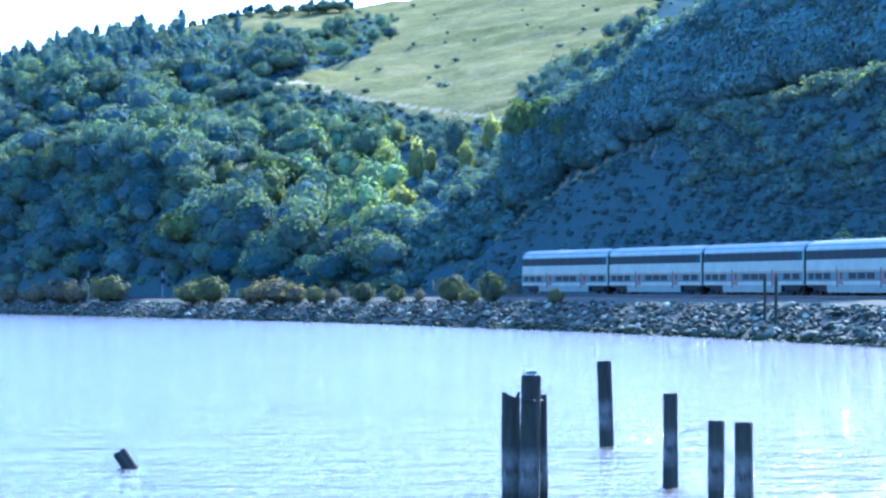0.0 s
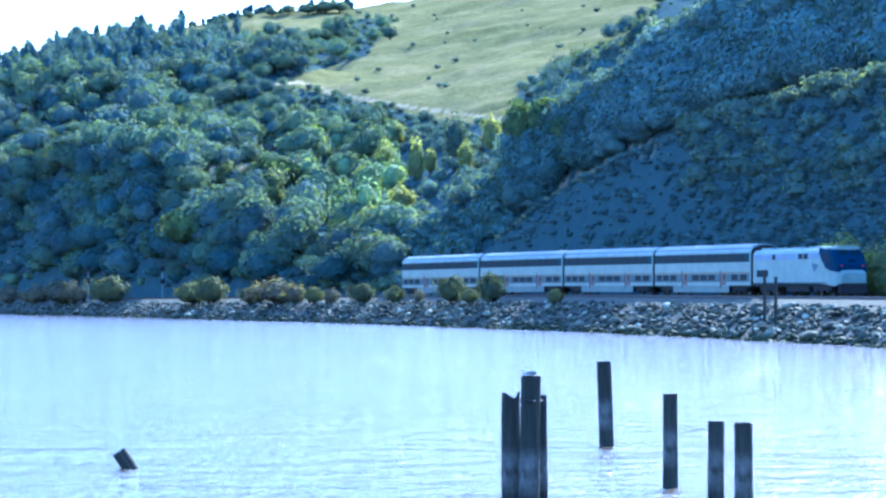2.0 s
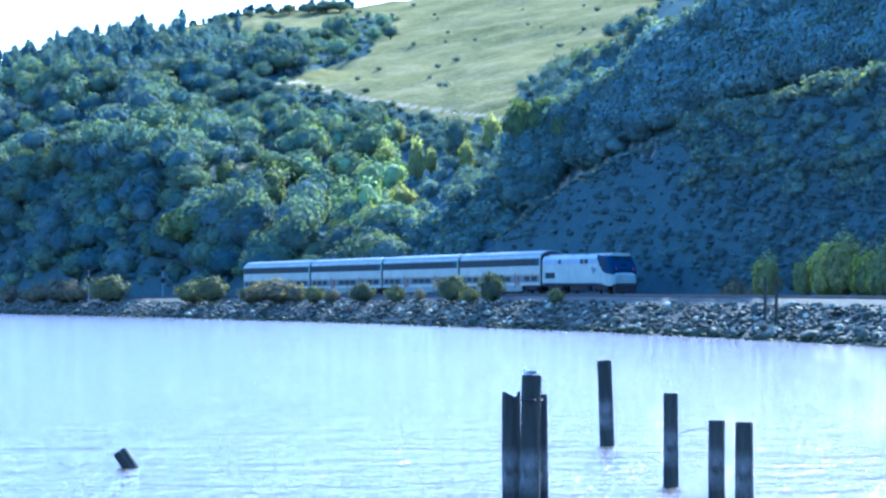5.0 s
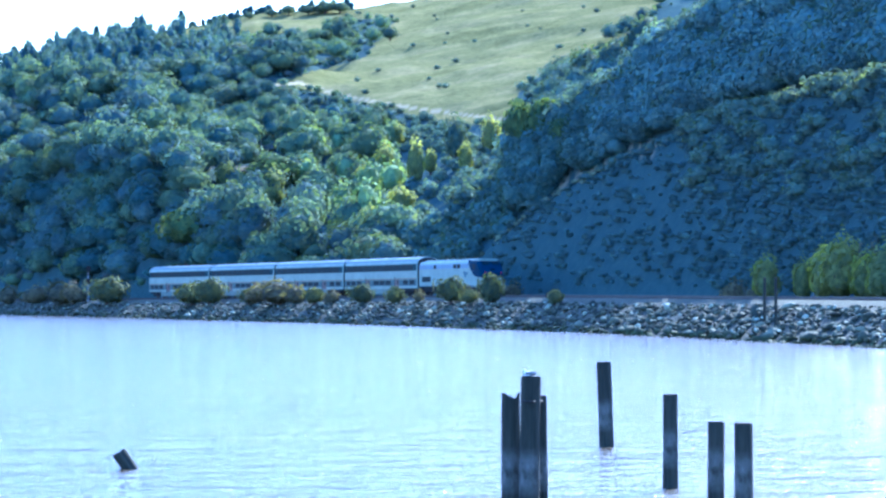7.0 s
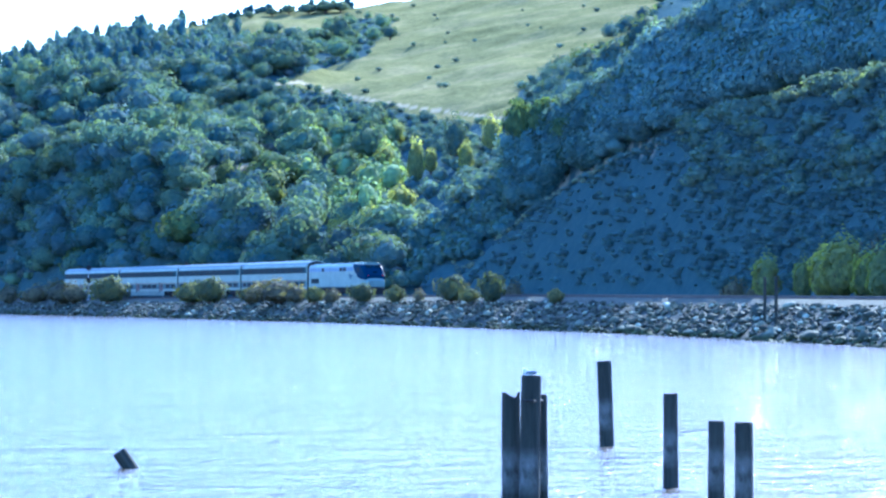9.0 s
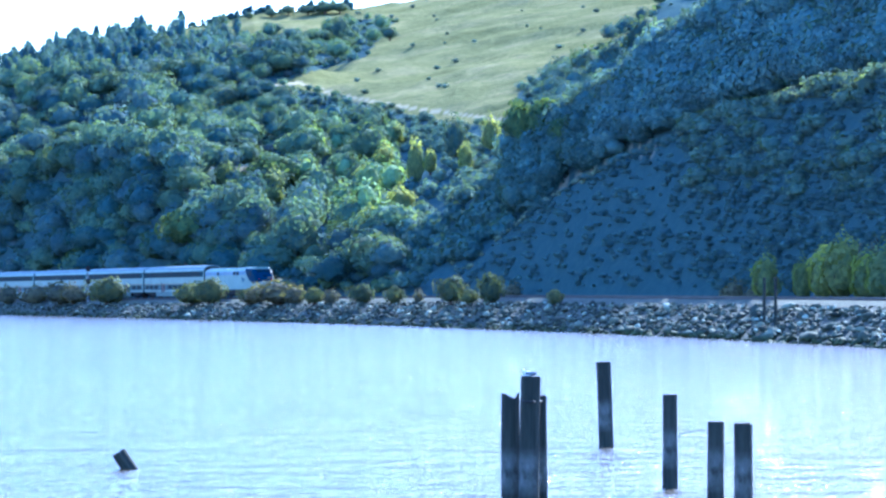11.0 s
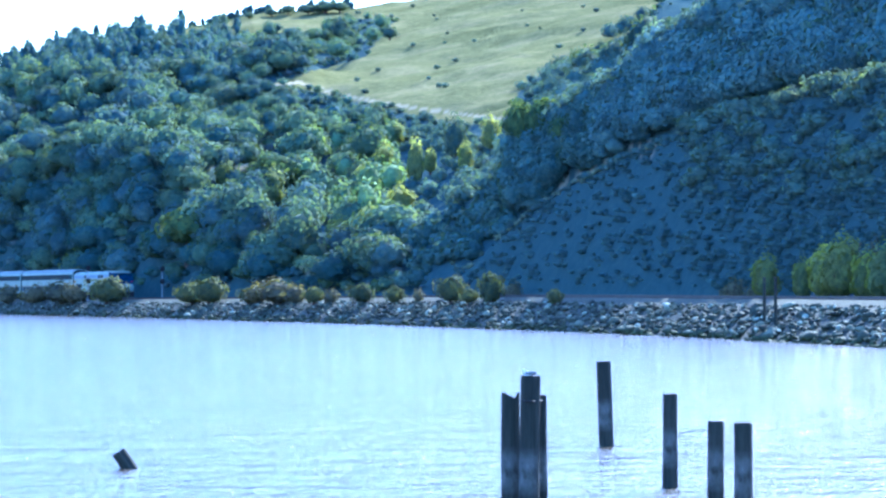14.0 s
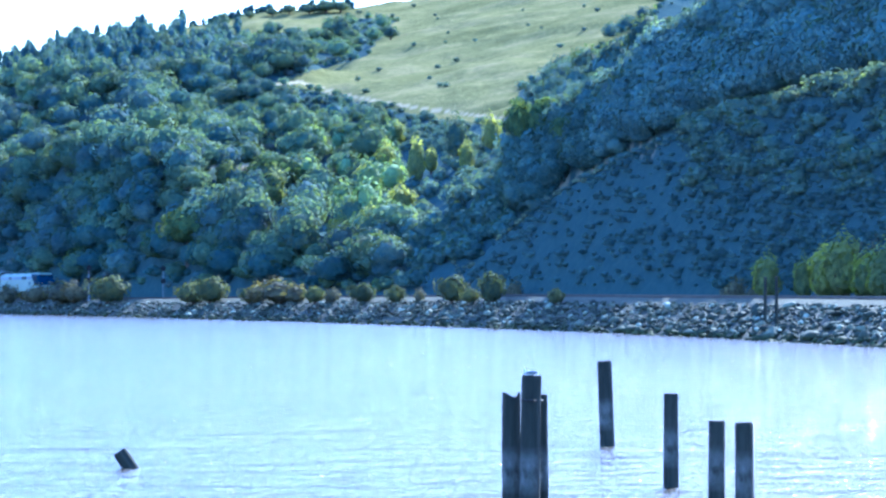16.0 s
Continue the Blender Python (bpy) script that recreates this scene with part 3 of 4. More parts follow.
def plant(name, seed, shape, mat, cards, card, label, category, stem=True):
    """A tree or shrub of crown radius 1 standing at its root: trunk with limbs, and crown."""
    ob = thing(name, label, category)
    v, f, nn = crown_arrays(seed, cards, shape, card, 3)
    lift = 0.85 if stem else 0.5
    v = v + np.array((0, 0, lift))
    crown = new("crown", array_mesh("crown", v, f, mat, True, nn))
    crown.parent = ob
    bm = bmesh.new()
    rod(bm, (0, 0, -0.4), (0.03, 0.02, lift), 0.13, 0.07, 8)
    rnd = random.Random(seed)
    for k in range(5):
        a = k * 1.26 + rnd.uniform(-0.3, 0.3)
        rod(bm, (0.02, 0.01, lift * rnd.uniform(0.35, 0.8)), (0.6 * math.cos(a), 0.6 * math.sin(a), lift + rnd.uniform(0, 0.5)), 0.06, 0.02, 6)
    part("trunk", bm, BARK, ob)
    return ob


def stand(ob, x, y, r, h, used, z=None):
    """Put a plant, or a copy of it, at x, y with crown radius r and height h."""
    if z is None:
        z = float(land(np.array([x]), np.array([y]), np.array([60.0]))[0]) - 0.2
    m = pose(x, y, z, 0, 0, (x * 37 + y * 91) % 360)
    if ob in used:
        ob = copy_thing(ob, m)
    else:
        used.add(ob)
        ob.matrix_world = m
    top = 1.85 if "tree" in ob.name else 1.55
    ob.scale = (r, r, h / top)
    return ob



def bank_spot(s, n):
    x, y, z = track(s, n)
    return float(x), float(y), float(z) - 1.0


USED = set()
SHRUB = plant("shrub", 3, dome, LEAF_SHRUB, 420, 0.11, "rounded yellow-green shrub on the shore bank", "shrub", False)
DRY = plant("shrub", 4, dome, LEAF_DRY, 420, 0.11, "dry grey-brown shrub beside the railway", "shrub", False)
OAK = plant("tree", 5, dome, LEAF_OAK, 700, 0.10, "broad dark green oak tree on the hillside", "tree")
GOLD = plant("tree", 6, dome, LEAF_GOLD, 700, 0.09, "broad yellow-green domed tree on the hillside", "tree")
BRIGHT = plant("tree", 7, spire, LEAF_BRIGHT, 900, 0.13, "slender bright green tree", "tree")
GUM = plant("tree", 8, tall, LEAF_OAK, 700, 0.10, "tall dark green eucalyptus tree on the ridge", "tree")
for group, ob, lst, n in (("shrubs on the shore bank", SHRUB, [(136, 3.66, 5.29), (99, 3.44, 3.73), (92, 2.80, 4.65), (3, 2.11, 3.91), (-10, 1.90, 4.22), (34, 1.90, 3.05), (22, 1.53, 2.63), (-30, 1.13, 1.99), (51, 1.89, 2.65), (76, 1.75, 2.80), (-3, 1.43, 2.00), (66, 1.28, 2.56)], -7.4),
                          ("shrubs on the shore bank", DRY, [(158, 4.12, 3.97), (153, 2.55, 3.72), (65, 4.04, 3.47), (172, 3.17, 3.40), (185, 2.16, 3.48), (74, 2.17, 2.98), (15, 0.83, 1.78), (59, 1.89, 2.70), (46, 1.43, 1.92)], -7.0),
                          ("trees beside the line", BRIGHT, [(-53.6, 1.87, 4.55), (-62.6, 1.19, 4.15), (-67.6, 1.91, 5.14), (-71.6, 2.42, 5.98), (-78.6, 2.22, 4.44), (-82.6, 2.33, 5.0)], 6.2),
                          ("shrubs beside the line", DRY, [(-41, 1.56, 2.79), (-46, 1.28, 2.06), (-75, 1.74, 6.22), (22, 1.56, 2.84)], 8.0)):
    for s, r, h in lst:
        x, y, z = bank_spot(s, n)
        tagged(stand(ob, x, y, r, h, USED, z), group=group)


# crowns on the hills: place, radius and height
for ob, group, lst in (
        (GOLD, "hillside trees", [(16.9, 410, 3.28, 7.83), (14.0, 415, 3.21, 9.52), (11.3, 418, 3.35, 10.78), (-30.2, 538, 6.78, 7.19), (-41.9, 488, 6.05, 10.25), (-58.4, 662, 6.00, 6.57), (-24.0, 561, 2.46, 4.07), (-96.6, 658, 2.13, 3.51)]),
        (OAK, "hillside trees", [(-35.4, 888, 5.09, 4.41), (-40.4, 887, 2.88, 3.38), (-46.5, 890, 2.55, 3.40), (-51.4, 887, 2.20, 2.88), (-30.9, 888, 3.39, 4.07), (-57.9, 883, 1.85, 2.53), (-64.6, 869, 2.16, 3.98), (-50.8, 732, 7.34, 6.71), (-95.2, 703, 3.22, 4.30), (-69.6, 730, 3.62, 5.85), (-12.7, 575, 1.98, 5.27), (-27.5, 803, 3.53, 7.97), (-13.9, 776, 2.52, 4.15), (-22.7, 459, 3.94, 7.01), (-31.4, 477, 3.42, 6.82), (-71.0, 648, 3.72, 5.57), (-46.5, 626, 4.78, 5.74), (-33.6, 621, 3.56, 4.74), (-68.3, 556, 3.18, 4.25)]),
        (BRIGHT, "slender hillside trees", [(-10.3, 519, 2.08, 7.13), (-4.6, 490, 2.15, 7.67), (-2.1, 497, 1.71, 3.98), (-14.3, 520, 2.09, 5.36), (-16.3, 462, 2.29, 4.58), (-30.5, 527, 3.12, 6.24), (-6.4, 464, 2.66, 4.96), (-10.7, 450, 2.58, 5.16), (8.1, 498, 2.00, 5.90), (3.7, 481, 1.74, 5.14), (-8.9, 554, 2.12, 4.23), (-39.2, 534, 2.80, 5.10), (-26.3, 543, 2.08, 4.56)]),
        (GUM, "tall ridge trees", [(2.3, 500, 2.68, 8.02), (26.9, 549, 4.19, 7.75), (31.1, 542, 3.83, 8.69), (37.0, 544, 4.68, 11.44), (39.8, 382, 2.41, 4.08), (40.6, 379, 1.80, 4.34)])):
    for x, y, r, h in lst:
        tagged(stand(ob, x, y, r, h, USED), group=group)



# ---- pilings in the water ----
def piling(x, y, r, top, lean, label, notch=False, seed=0):
    ob = thing("piling", label, "piling", "old pilings in the water", pose(x, y, -1.5, lean[0], lean[1], 0))
    bm = bmesh.new()
    rnd = random.Random(seed)
    n, h = 18, top + 1.5
    rings = []
    for k in range(15):
        z = h * k / 14
        rings.append([((r * (1.03 - 0.05 * k / 14)) * (1 + 0.07 * noise.noise(Vector((math.cos(a) * 2, math.sin(a) * 2 + seed * 9, z * 0.5)))) * math.cos(a),
                       (r * (1.03 - 0.05 * k / 14)) * (1 + 0.07 * noise.noise(Vector((math.cos(a) * 2, math.sin(a) * 2 + seed * 9, z * 0.5)))) * math.sin(a),
                       z + (0.03 * noise.noise(Vector((math.cos(a) * 3, math.sin(a) * 3, seed))) if k == 14 else 0)
                       - (0.11 if notch and k == 14 and -0.2 < math.cos(a) < 0.55 else 0))
                      for a in [2 * math.pi * i / n for i in range(n)]])
    loft(bm, rings)
    part("shaft", bm, PILE, ob)
    bm = bmesh.new()
    r2 = bmesh.ops.create_cone(bm, cap_ends=True, segments=14, radius1=r * 0.9, radius2=r * 0.82, depth=0.03)
    bmesh.ops.translate(bm, vec=(0, 0, h - (0.10 if notch else 0.0)), verts=r2["verts"])
    part("end_grain", bm, PILE_TOP, ob)
    return ob


piling(4.476, 79.98, 0.199, 2.292, (0, -2.0), "leaning dark weathered wooden piling standing in the water", False, 1)
piling(4.865, 63.36, 0.163, 1.997, (0, 0.0), "straight dark weathered wooden piling standing in the water", False, 2)
piling(5.155, 56.00, 0.160, 1.745, (0, 0.2), "short dark weathered wooden piling with a wire", False, 3)
piling(5.497, 54.00, 0.175, 1.804, (0, -0.3), "thick short dark weathered wooden piling with a wire", False, 4)
piling(1.272, 55.50, 0.175, 2.308, (0, 0.0), "split-topped weathered piling of a bound cluster", True, 5)
piling(1.565, 55.00, 0.189, 2.630, (0, 1.0), "tall weathered piling of a bound cluster", False, 6)
piling(1.915, 56.00, 0.091, 2.237, (0, -0.6), "slim weathered piling of a bound cluster", False, 7)
stub = piling(-6.396, 70.15, 0.181, 0.78, (0, -34), "tilted broken piling stub half sunk in the water", False, 8)


def wire(a, b, sag, r=0.005):
    bm = bmesh.new()
    last = None
    for k in range(9):
        f = k / 8
        p = Vector(a).lerp(Vector(b), f) - Vector((0, 0, sag * 4 * f * (1 - f)))
        if last is not None:
            rod(bm, last, p, r, r, 6)
        last = p
    return bm


def wire_thing(bm, label):
    return tagged(part("wire", bm, DARK, None), label, "wire", "wires on the pilings")


wire_thing(wire((4.958, 63, 1.107), (5.006, 56, 1.595), -0.05), "thin rusty wire strung between pilings")
wire_thing(wire((5.305, 56, 1.403), (5.322, 54, 1.443), 0.02), "short rusty wire between two pilings")
# iron band round the cluster
bm = bmesh.new()
ring = [(1.443, 54.75, 2.198), (1.543, 54.6, 2.183), (1.669, 54.6, 2.183), (1.879, 55.9, 2.145), (1.914, 56.3, 2.140)]
for a, b in zip(ring, ring[1:]):
    rod(bm, a, b, 0.018, 0.018, 6)
tagged(part("iron_band", bm, DARK, None), "rusty iron cable binding the piling cluster", "cable")


def gull(m):
    ob = thing("gull", "white and grey gull resting on a piling top", "bird", "", m)
    bm = bmesh.new()
    bmesh.ops.create_icosphere(bm, subdivisions=3, radius=1)
    for v in bm.verts:
        f = max(0.25, 1 - 0.45 * max(0, v.co.x))
        v.co = Vector((v.co.x * 0.17, v.co.y * 0.075 * f, v.co.z * 0.07 * f))
    part("body", bm, FEATHER, ob, smooth=True)
    bm = bmesh.new()
    bmesh.ops.create_icosphere(bm, subdivisions=2, radius=0.042)
    bmesh.ops.translate(bm, vec=(-0.13, 0, 0.085), verts=bm.verts)
    head = part("head", bm, FEATHER, ob, smooth=True)
    bm = bmesh.new()
    rod(bm, (-0.165, 0, 0.083), (-0.215, 0, 0.075), 0.012, 0.003, 6)
    part("beak", bm, STRIPE, head)
    for side in (-1, 1):
        bm = bmesh.new()
        bmesh.ops.create_icosphere(bm, subdivisions=2, radius=1)
        for v in bm.verts:
            v.co = Vector((v.co.x * 0.16 + 0.05, v.co.y * 0.02 + side * 0.062, v.co.z * 0.05 + 0.018))
        part("wing", bm, FEATHER_GREY, ob, "grey folded wing", smooth=True)
    return ob


bird = gull(pose(1.597, 55, 2.641 + 0.04, 0, 0, 8))
bird.scale = (0.72, 0.72, 0.72)



def coach(label):
    """A two-level coach, along x, its near side at y = +1.55; rails at z = 0."""
    ob = thing("train_coach", label, "train car", "coaches of the train")
    L = 12.72
    side = [(1.55, 0.95), (1.55, 3.95), (1.50, 4.25), (1.34, 4.52), (1.05, 4.72), (0.6, 4.85), (0.0, 4.9)]
    ring = side + [(-y, z) for y, z in side[-2::-1]]
    bm = bmesh.new()
    loft(bm, [[(x, y * f, 0.95 + (z - 0.95) * g) for y, z in ring] for x, f, g in ((-L, 0.95, 0.975), (-L + 0.12, 1, 1), (L - 0.12, 1, 1), (L, 0.95, 0.975))])
    part("shell", bm, [WHITE], ob)
    bm = bmesh.new()
    cap = [(1.525, 4.13), (1.36, 4.535), (1.06, 4.745), (0.6, 4.88), (0.0, 4.93)]
    cap = cap + [(-y, z) for y, z in cap[-2::-1]]
    loft(bm, [[(x, y, z) for y, z in cap] for x in (-L + 0.1, L - 0.1)])
    part("roof", bm, STEEL, ob, "bare stainless steel roof")
    for x in (-8.5, -2.5, 3.5, 8.8):
        part("roof_vent", boxed(x - 0.7, x + 0.7, -0.35, 0.35, 4.86, 5.0, bevel=0.04), STEEL, ob)
    for sg in (1, -1):
        def plate(name, x0, x1, z0, z1, mat, proud, parent=ob, label=""):
            lo, hi = sorted((sg * 1.50, sg * (1.55 + proud)))
            return part(name, boxed(x0, x1, lo, hi, z0, z1), mat, parent, label)
        band = plate("window_band", -L + 0.15, L - 0.15, 3.18, 4.02, BAND, 0.012, label="dark upper window band")
        for k in range(11):
            x = -L + 1.35 + k * 2.14
            plate("window_pane", x, x + 1.86, 3.27, 3.93, GLASS, 0.02, band)
        plate("stripe", -L + 0.15, L - 0.15, 2.12, 2.24, STRIPE, 0.012)
        blue = plate("lower_band", -L + 0.15, L - 0.15, 1.28, 2.08, BLUE_SIDE, 0.012, label="blue lower window band")
        for x0, x1 in ((-11.9, -10.3), (-9.7, -8.1), (-3.9, -2.1), (-1.8, 0.0), (0.3, 2.1), (6.5, 8.1), (8.6, 10.2), (10.6, 11.9)):
            plate("window_pane", x0, x1, 1.45, 2.0, GLASS, 0.02, blue)
        for x in (-6.0, 4.2):
            door = plate("door", x - 0.75, x + 0.75, 0.98, 2.1, DOOR, 0.018, label="red-brown sliding side door")
            plate("door_window", x - 0.5, x - 0.12, 1.45, 2.02, GLASS, 0.026, door)
            plate("door_gap", x + 0.62, x + 0.78, 0.7, 2.45, DARK, 0.024, door)
        plate("skirt", -7.4, 7.4, 0.28, 1.24, SKIRT, -0.01, label="pale side skirt under the lower deck")
    for sg in (1, -1):
        bm = bmesh.new()
        loft(bm, [[(sg * x, y * 0.93, 1.0 + (z - 0.95) * 0.965) for y, z in ring] for x in (L - 0.05, L + 0.02)])
        part("end_wall", bm, DARK, ob, "dark end wall")
    part("underframe", boxed(-L + 0.1, L - 0.1, -1.3, 1.3, 0.72, 1.0), DARK, ob)
    part("lower_floor", boxed(-7.3, 7.3, -1.35, 1.35, 0.3, 0.9), DARK, ob)
    for sg in (1, -1):
        # gangway made wide and dark, so its colour gives the shadow between coaches
        part("diaphragm", boxed(*sorted((sg * (L - 0.02), sg * (L + 0.28))), -1.15, 1.15, 1.0, 4.4), DARK, ob, "end gangway, widened and darkened as the shaded gap")
    for bx in (-9.6, 9.6):
        bm = bmesh.new()
        for sg in (1, -1):
            box(bm, bx - 1.75, bx + 1.75, sg * 1.2 - 0.12, sg * 1.2 + 0.12, 0.42, 0.82, bevel=0.05)
            for wx in (-1.25, 1.25):
                box(bm, bx + wx - 0.22, bx + wx + 0.22, sg * 1.2 - 0.18, sg * 1.2 + 0.18, 0.3, 0.66, bevel=0.03)
        box(bm, bx - 0.35, bx + 0.35, -1.2, 1.2, 0.4, 0.85)
        bogie = part("bogie", bm, DARK, ob)
        wheels(bogie, (bx - 1.25, bx + 1.25), 0.46)
    return ob


def wheels(bogie, xs, r):
    for x in xs:
        for sg in (1, -1):
            bm = bmesh.new()
            rod(bm, (x, sg * 0.68, r), (x, sg * 0.82, r), r, r, 20)
            rod(bm, (x, sg * 0.64, r), (x, sg * 0.68, r), r + 0.03, r + 0.03, 20)
            part("wheel", bm, RAIL, bogie)


def locomotive(label):
    """A diesel locomotive along x, its cab at the -x end."""
    ob = thing("locomotive", label, "locomotive")

    def ring(x, w, lo, hi):
        c = min(0.5, (hi - lo) * 0.3)
        half = [(w, lo), (w, lo + (hi - lo) * 0.45), (w, hi - c), (w * 0.93, hi - c * 0.45), (w * 0.78, hi - c * 0.12), (w * 0.4, hi), (0, hi + 0.02)]
        return [(x, y, z) for y, z in half] + [(x, -y, z) for y, z in half[-2::-1]]
    bm = bmesh.new()
    loft(bm, [ring(10.35, 1.5, 1.15, 4.22), ring(10.2, 1.52, 1.1, 4.28), ring(-6.4, 1.52, 1.1, 4.28)])
    part("body", bm, LOCO, ob)
    bm = bmesh.new()
    loft(bm, [ring(-6.38, 1.525, 1.1, 4.3), ring(-8.3, 1.525, 1.0, 4.3), ring(-8.9, 1.5, 0.9, 4.16), ring(-9.5, 1.45, 0.85, 3.62), ring(-9.95, 1.38, 0.95, 2.6), ring(-10.3, 1.25, 1.1, 2.12), ring(-10.42, 1.1, 1.15, 2.0)])
    # the blue of the cab: a shell just outside the upper nose
    part("nose", bm, LOCO, ob, "silver rounded nose")
    bm = bmesh.new()
    top = []
    for x, w, lo, hi in ((-6.2, 1.545, 3.75, 4.33), (-6.9, 1.545, 3.0, 4.33), (-7.6, 1.545, 2.5, 4.33), (-8.3, 1.545, 2.3, 4.33), (-8.9, 1.52, 2.2, 4.19), (-9.5, 1.47, 2.15, 3.65), (-9.97, 1.40, 2.1, 2.98), (-10.18, 1.33, 2.08, 2.75)):
        top.append(ring(x, w, lo, hi))
    loft(bm, top)
    cab = part("cab", bm, LOCO_BLUE, ob, "dark blue cab with sloping windshield")
    bm = bmesh.new()
    loft(bm, [ring(x, w, 4.08, 4.40) for x, w in ((-6.1, 1.40), (-7.4, 1.42), (-8.6, 1.36), (-8.95, 1.2), (-9.1, 0.9))])
    part("cab_roof", bm, LOCO, cab, "silver cab roof with a rounded brow")
    for sg in (1, -1):
        bm = bmesh.new()
        m = Matrix.Translation((-9.27, sg * 0.58, 3.86)) @ Euler((0, radians(-47), 0)).to_matrix().to_4x4()
        box(bm, -0.36, 0.36, -0.48, 0.48, -0.02, 0.03)
        bmesh.ops.transform(bm, matrix=m, verts=bm.verts)
        part("windshield", bm, GLASS, cab)
        part("marker_lamp", boxed(-10.2, -10.08, sg * 1.0 - 0.05, sg * 1.0 + 0.05, 2.62, 2.72, bevel=0.02), lamp_red, cab, "glowing red marker lamp")

        def plate(name, x0, x1, z0, z1, mat, proud=0.012, label="", parent=ob):
            lo, hi = sorted((sg * 1.46, sg * (1.525 + proud)))
            return part(name, boxed(x0, x1, lo, hi, z0, z1), mat, parent, label)
        plate("cab_window", -8.3, -7.5, 3.1, 3.75, GLASS, 0.03, parent=cab)
        plate("upper_band", -6.15, 10.2, 3.28, 3.82, LOCO_BAND, 0.012, "pale blue band along the body")
        plate("upper_vent", 4.5, 5.3, 3.3, 3.8, DARK, 0.024)
        plate("upper_vent", -2.2, -1.2, 3.3, 3.8, DARK, 0.024)
        plate("upper_vent", -3.5, -2.5, 3.3, 3.8, DARK, 0.024)
        vent = plate("side_grille", 6.4, 9.3, 1.72, 2.38, DARK, 0.02, "dark louvred side grille")
        for k in range(5):
            plate("louvre", 6.5, 9.2, 1.78 + k * 0.12, 1.82 + k * 0.12, BAND, 0.034, parent=vent)
        plate("side_door", -7.35, -6.75, 1.35, 2.95, LOCO, 0.02)
        plate("sill_stripe", -8.0, 10.2, 1.12, 1.2, LOCO_BLUE, 0.012)
        bm = bmesh.new()
        y = sg * 1.545
        vs = [bm.verts.new((x, y + dy, z)) for dy in (0, -sg * 0.03) for x, z in ((-4.4, 2.95), (-6.0, 2.75), (-5.0, 2.1))]
        for f in ((0, 1, 2), (3, 5, 4), (0, 3, 4, 1), (1, 4, 5, 2), (2, 5, 3, 0)):
            bm.faces.new([vs[i] for i in f])
        bmesh.ops.recalc_face_normals(bm, faces=bm.faces)
        part("emblem", bm, LOGO, ob, "teal triangular emblem")
    for x0, x1 in ((6.8, 9.6), (3.2, 5.6), (-1.0, 1.6), (-5.6, -2.4)):
        part("roof_hatch", boxed(x0, x1, -0.95, 0.95, 4.2, 4.42, bevel=0.06), LOCO, ob)
    part("exhaust_stack", boxed(1.9, 2.7, -0.3, 0.3, 4.2, 4.48, bevel=0.04), DARK, ob)
    part("fuel_tank", boxed(-3.0, 2.6, -1.25, 1.25, 0.35, 1.15, bevel=0.15), DARK, ob)
    part("frame", boxed(-9.8, 10.3, -1.35, 1.35, 0.85, 1.15), DARK, ob)
    part("plow", boxed(-10.5, -9.9, -1.25, 1.25, 0.15, 1.02, bevel=0.08), DARK, ob)
    part("headlight", boxed(-10.0, -9.86, -0.3, 0.3, 3.0, 3.18), GLASS, cab)
    for bx in (-6.4, 6.8):
        bm = bmesh.new()
        for sg in (1, -1):
            box(bm, bx - 2.2, bx + 2.2, sg * 1.2 - 0.12, sg * 1.2 + 0.12, 0.45, 0.9, bevel=0.06)
            for wx in (-1.4, 1.4):
                box(bm, bx + wx - 0.28, bx + wx + 0.28, sg * 1.2 - 0.2, sg * 1.2 + 0.2, 0.3, 0.75, bevel=0.04)
        bogie = part("bogie", bm, DARK, ob)
        wheels(bogie, (bx - 1.4, bx + 1.4), 0.5)
    return ob


first = coach("white two-level coach with dark window band, leading end")
TRAIN = [(first, 13.0, 9.6)]
for k in (1, 2, 3):
    TRAIN.append((copy_thing(first, pose(0, 0, 0)), 13.0 + 26.05 * k, 9.6))
    tagged(TRAIN[-1][0], "white two-level coach with dark upper window band")
TRAIN.append((locomotive("silver diesel locomotive with dark blue cab, at the rear"), 104.4 + 10.5, 6.6))



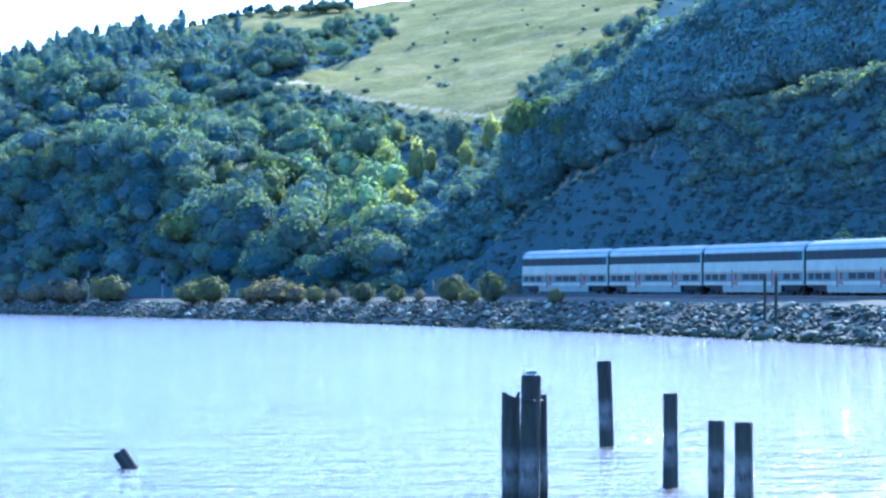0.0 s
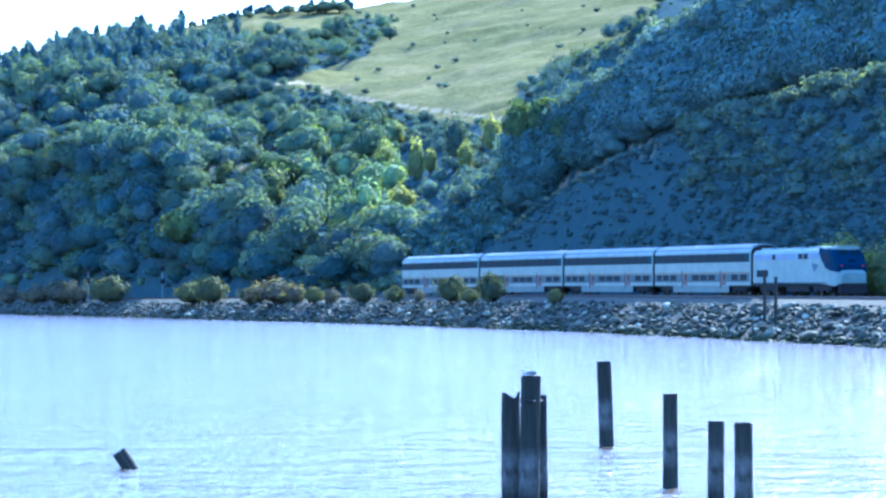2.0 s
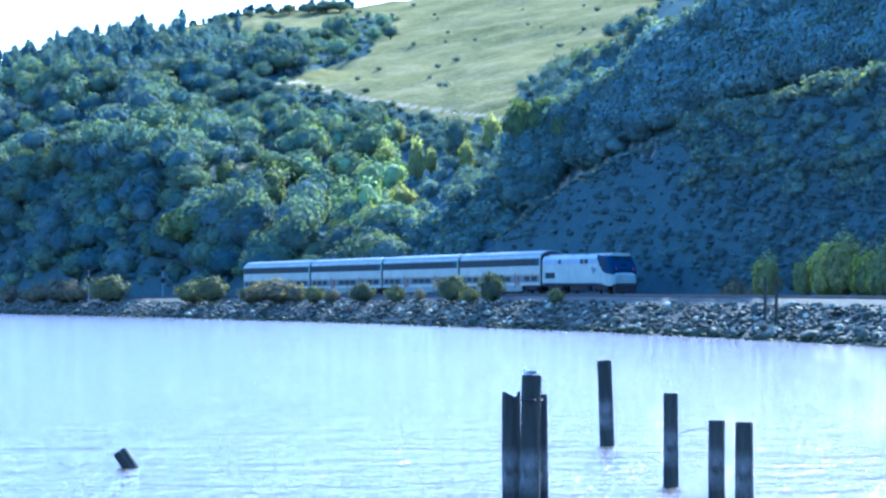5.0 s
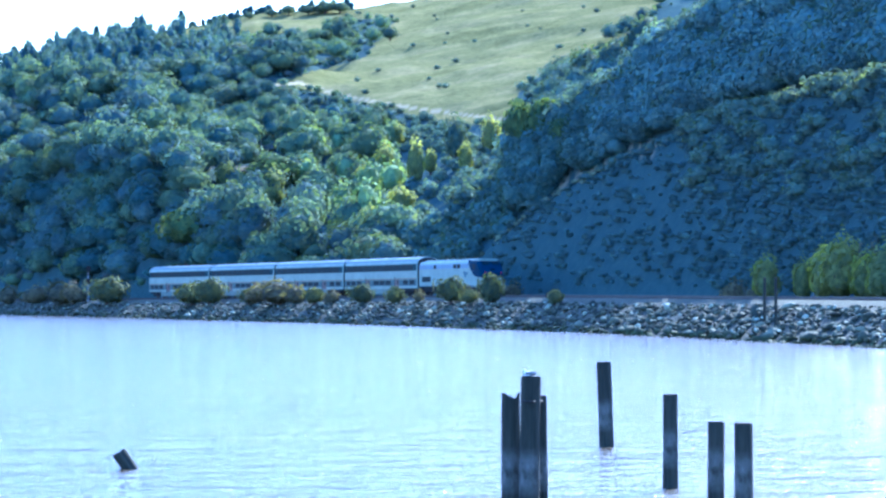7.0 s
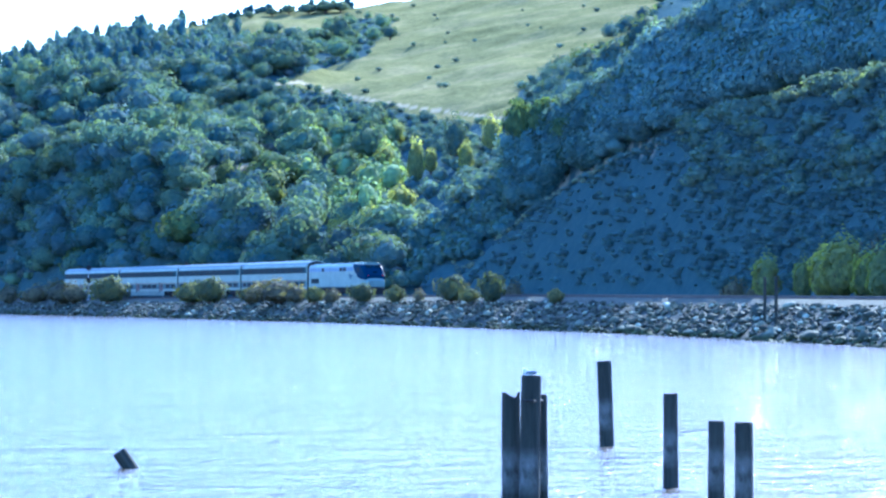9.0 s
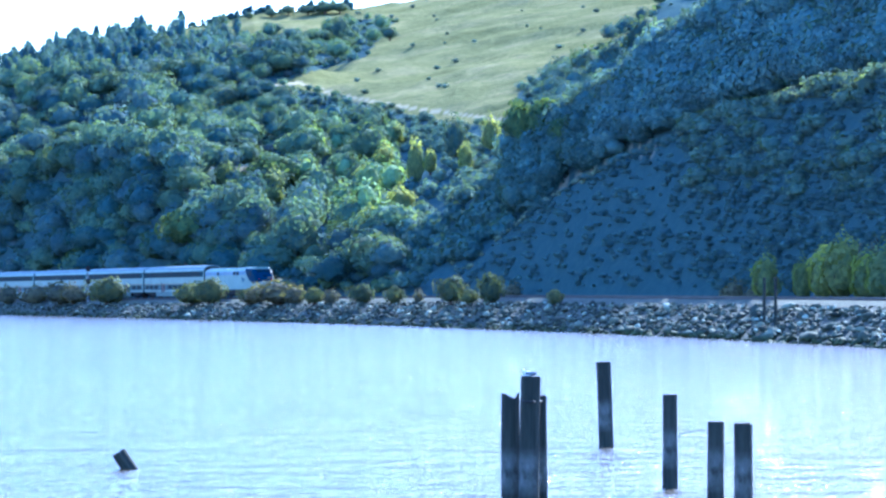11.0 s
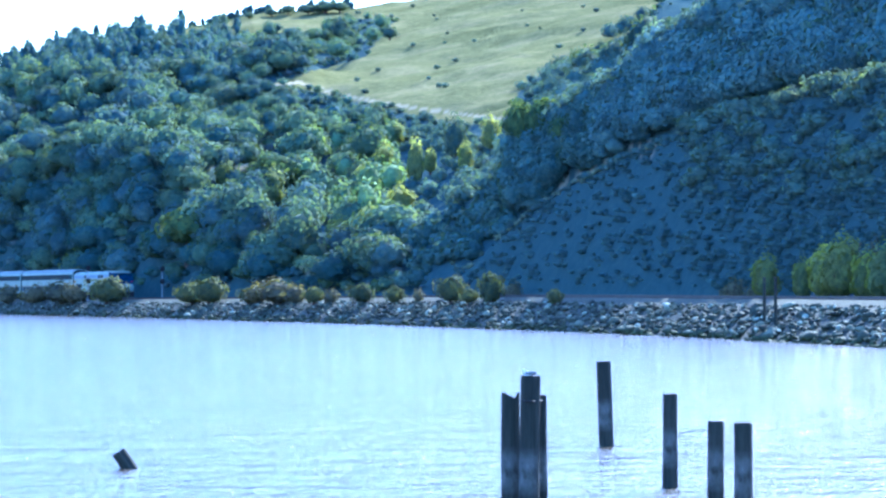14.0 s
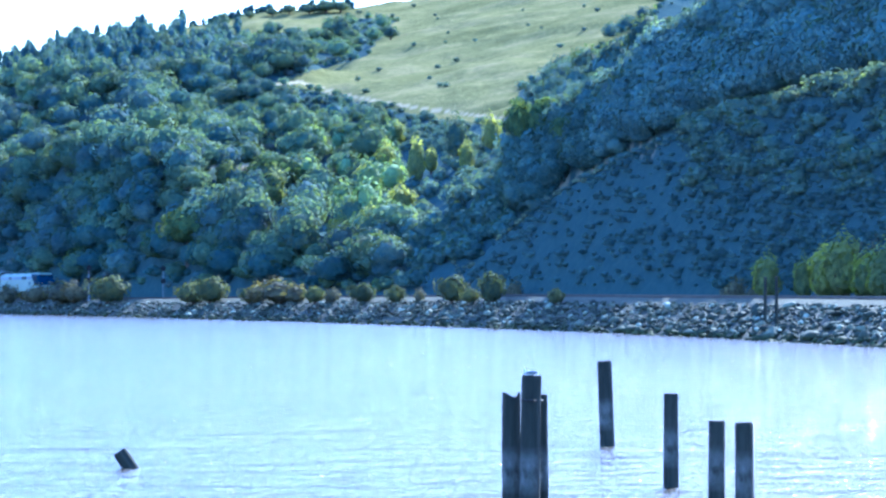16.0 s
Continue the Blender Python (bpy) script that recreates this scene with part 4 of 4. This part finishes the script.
def signal_mast(s, n, h, label):
    x, y, z = track(s, n)
    z = float(z) - 0.5
    ob = thing("signal_mast", label, "railway signal", "signals beside the line", pose(float(x), float(y), z, 0, 0, math.degrees(float(np.interp(s, TS, T_TURN)))))
    bm = bmesh.new()
    rod(bm, (0, 0, 0), (0, 0, h), 0.075, 0.06, 12)
    rod(bm, (0, 0, 0), (0, 0, 0.25), 0.22, 0.2, 12)
    part("pole", bm, SIGNAL_WHITE, ob)
    for hz in (h, h - 2.05):
        bm = bmesh.new()
        rod(bm, (0, -0.18, hz), (0, -0.1, hz), 0.42, 0.42, 20)
        head = part("target", bm, DARK, ob, "round black signal target")
        bm = bmesh.new()
        rod(bm, (0, -0.5, hz), (0, -0.18, hz), 0.14, 0.16, 12)
        part("hood", bm, DARK, head)
    for k in range(6):
        part("rung", boxed(-0.2, 0.2, -0.16, -0.12, 0.8 + k * 0.45, 0.84 + k * 0.45), SIGNAL_WHITE, ob)
    return ob


signal_mast(151, -5.2, 5.3, "silver railway signal mast with two round black heads")
signal_mast(147, 6.0, 5.2, "silver railway signal mast with two round black heads")


def post(s, n, top, label):
    x, y, z = track(s, n)
    ob = thing("wooden_post", label, "post", "posts on the bank", pose(float(x), float(y), 0.9))
    bm = bmesh.new()
    rod(bm, (0, 0, 0), (0.02, 0, top - 0.9), 0.15, 0.13, 12)
    part("shaft", bm, PILE, ob)
    part("cap", boxed(-0.16, 0.16, -0.16, 0.16, top - 0.9, top - 0.84, bevel=0.02), PILE_TOP, ob)
    return ob


post(-94, -9.5, 5.2, "slim dark wooden post standing in the riprap")
post(-98, -9.9, 5.2, "slim dark wooden post standing in the riprap")
x, y, z = track(-66, 6.0)
marker = thing("track_marker", "small white marker post beside the line", "marker post", "", pose(float(x), float(y), float(z) - 0.6))
part("post", boxed(-0.07, 0.07, -0.07, 0.07, 0, 1.5, bevel=0.01), SIGNAL_WHITE, marker)


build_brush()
build_riprap()


def motions():
    ts = [k * 0.5 for k in range(33)]
    for ob, offset, half in TRAIN:
        rows = []
        for t in ts:
            s = 19.5546 * t + 0.0107665 * t * t + float(np.interp(t, (0, 9, 11.5, 13.2, 14.8, 16), (0, 0.3, 1.7, 1.5, -0.2, -1.1))) - offset
            ax, ay, az = track(s - half, 1.55)
            bx, by, bz = track(s + half, 1.55)
            turn = math.degrees(math.atan2(by - ay, bx - ax))
            rows.append((t, pose((ax + bx) / 2, (ay + by) / 2, (az + bz) / 2, 0, -math.degrees(math.atan2(bz - az, 2 * half)), turn)))
        walk(ob, rows)


motions()
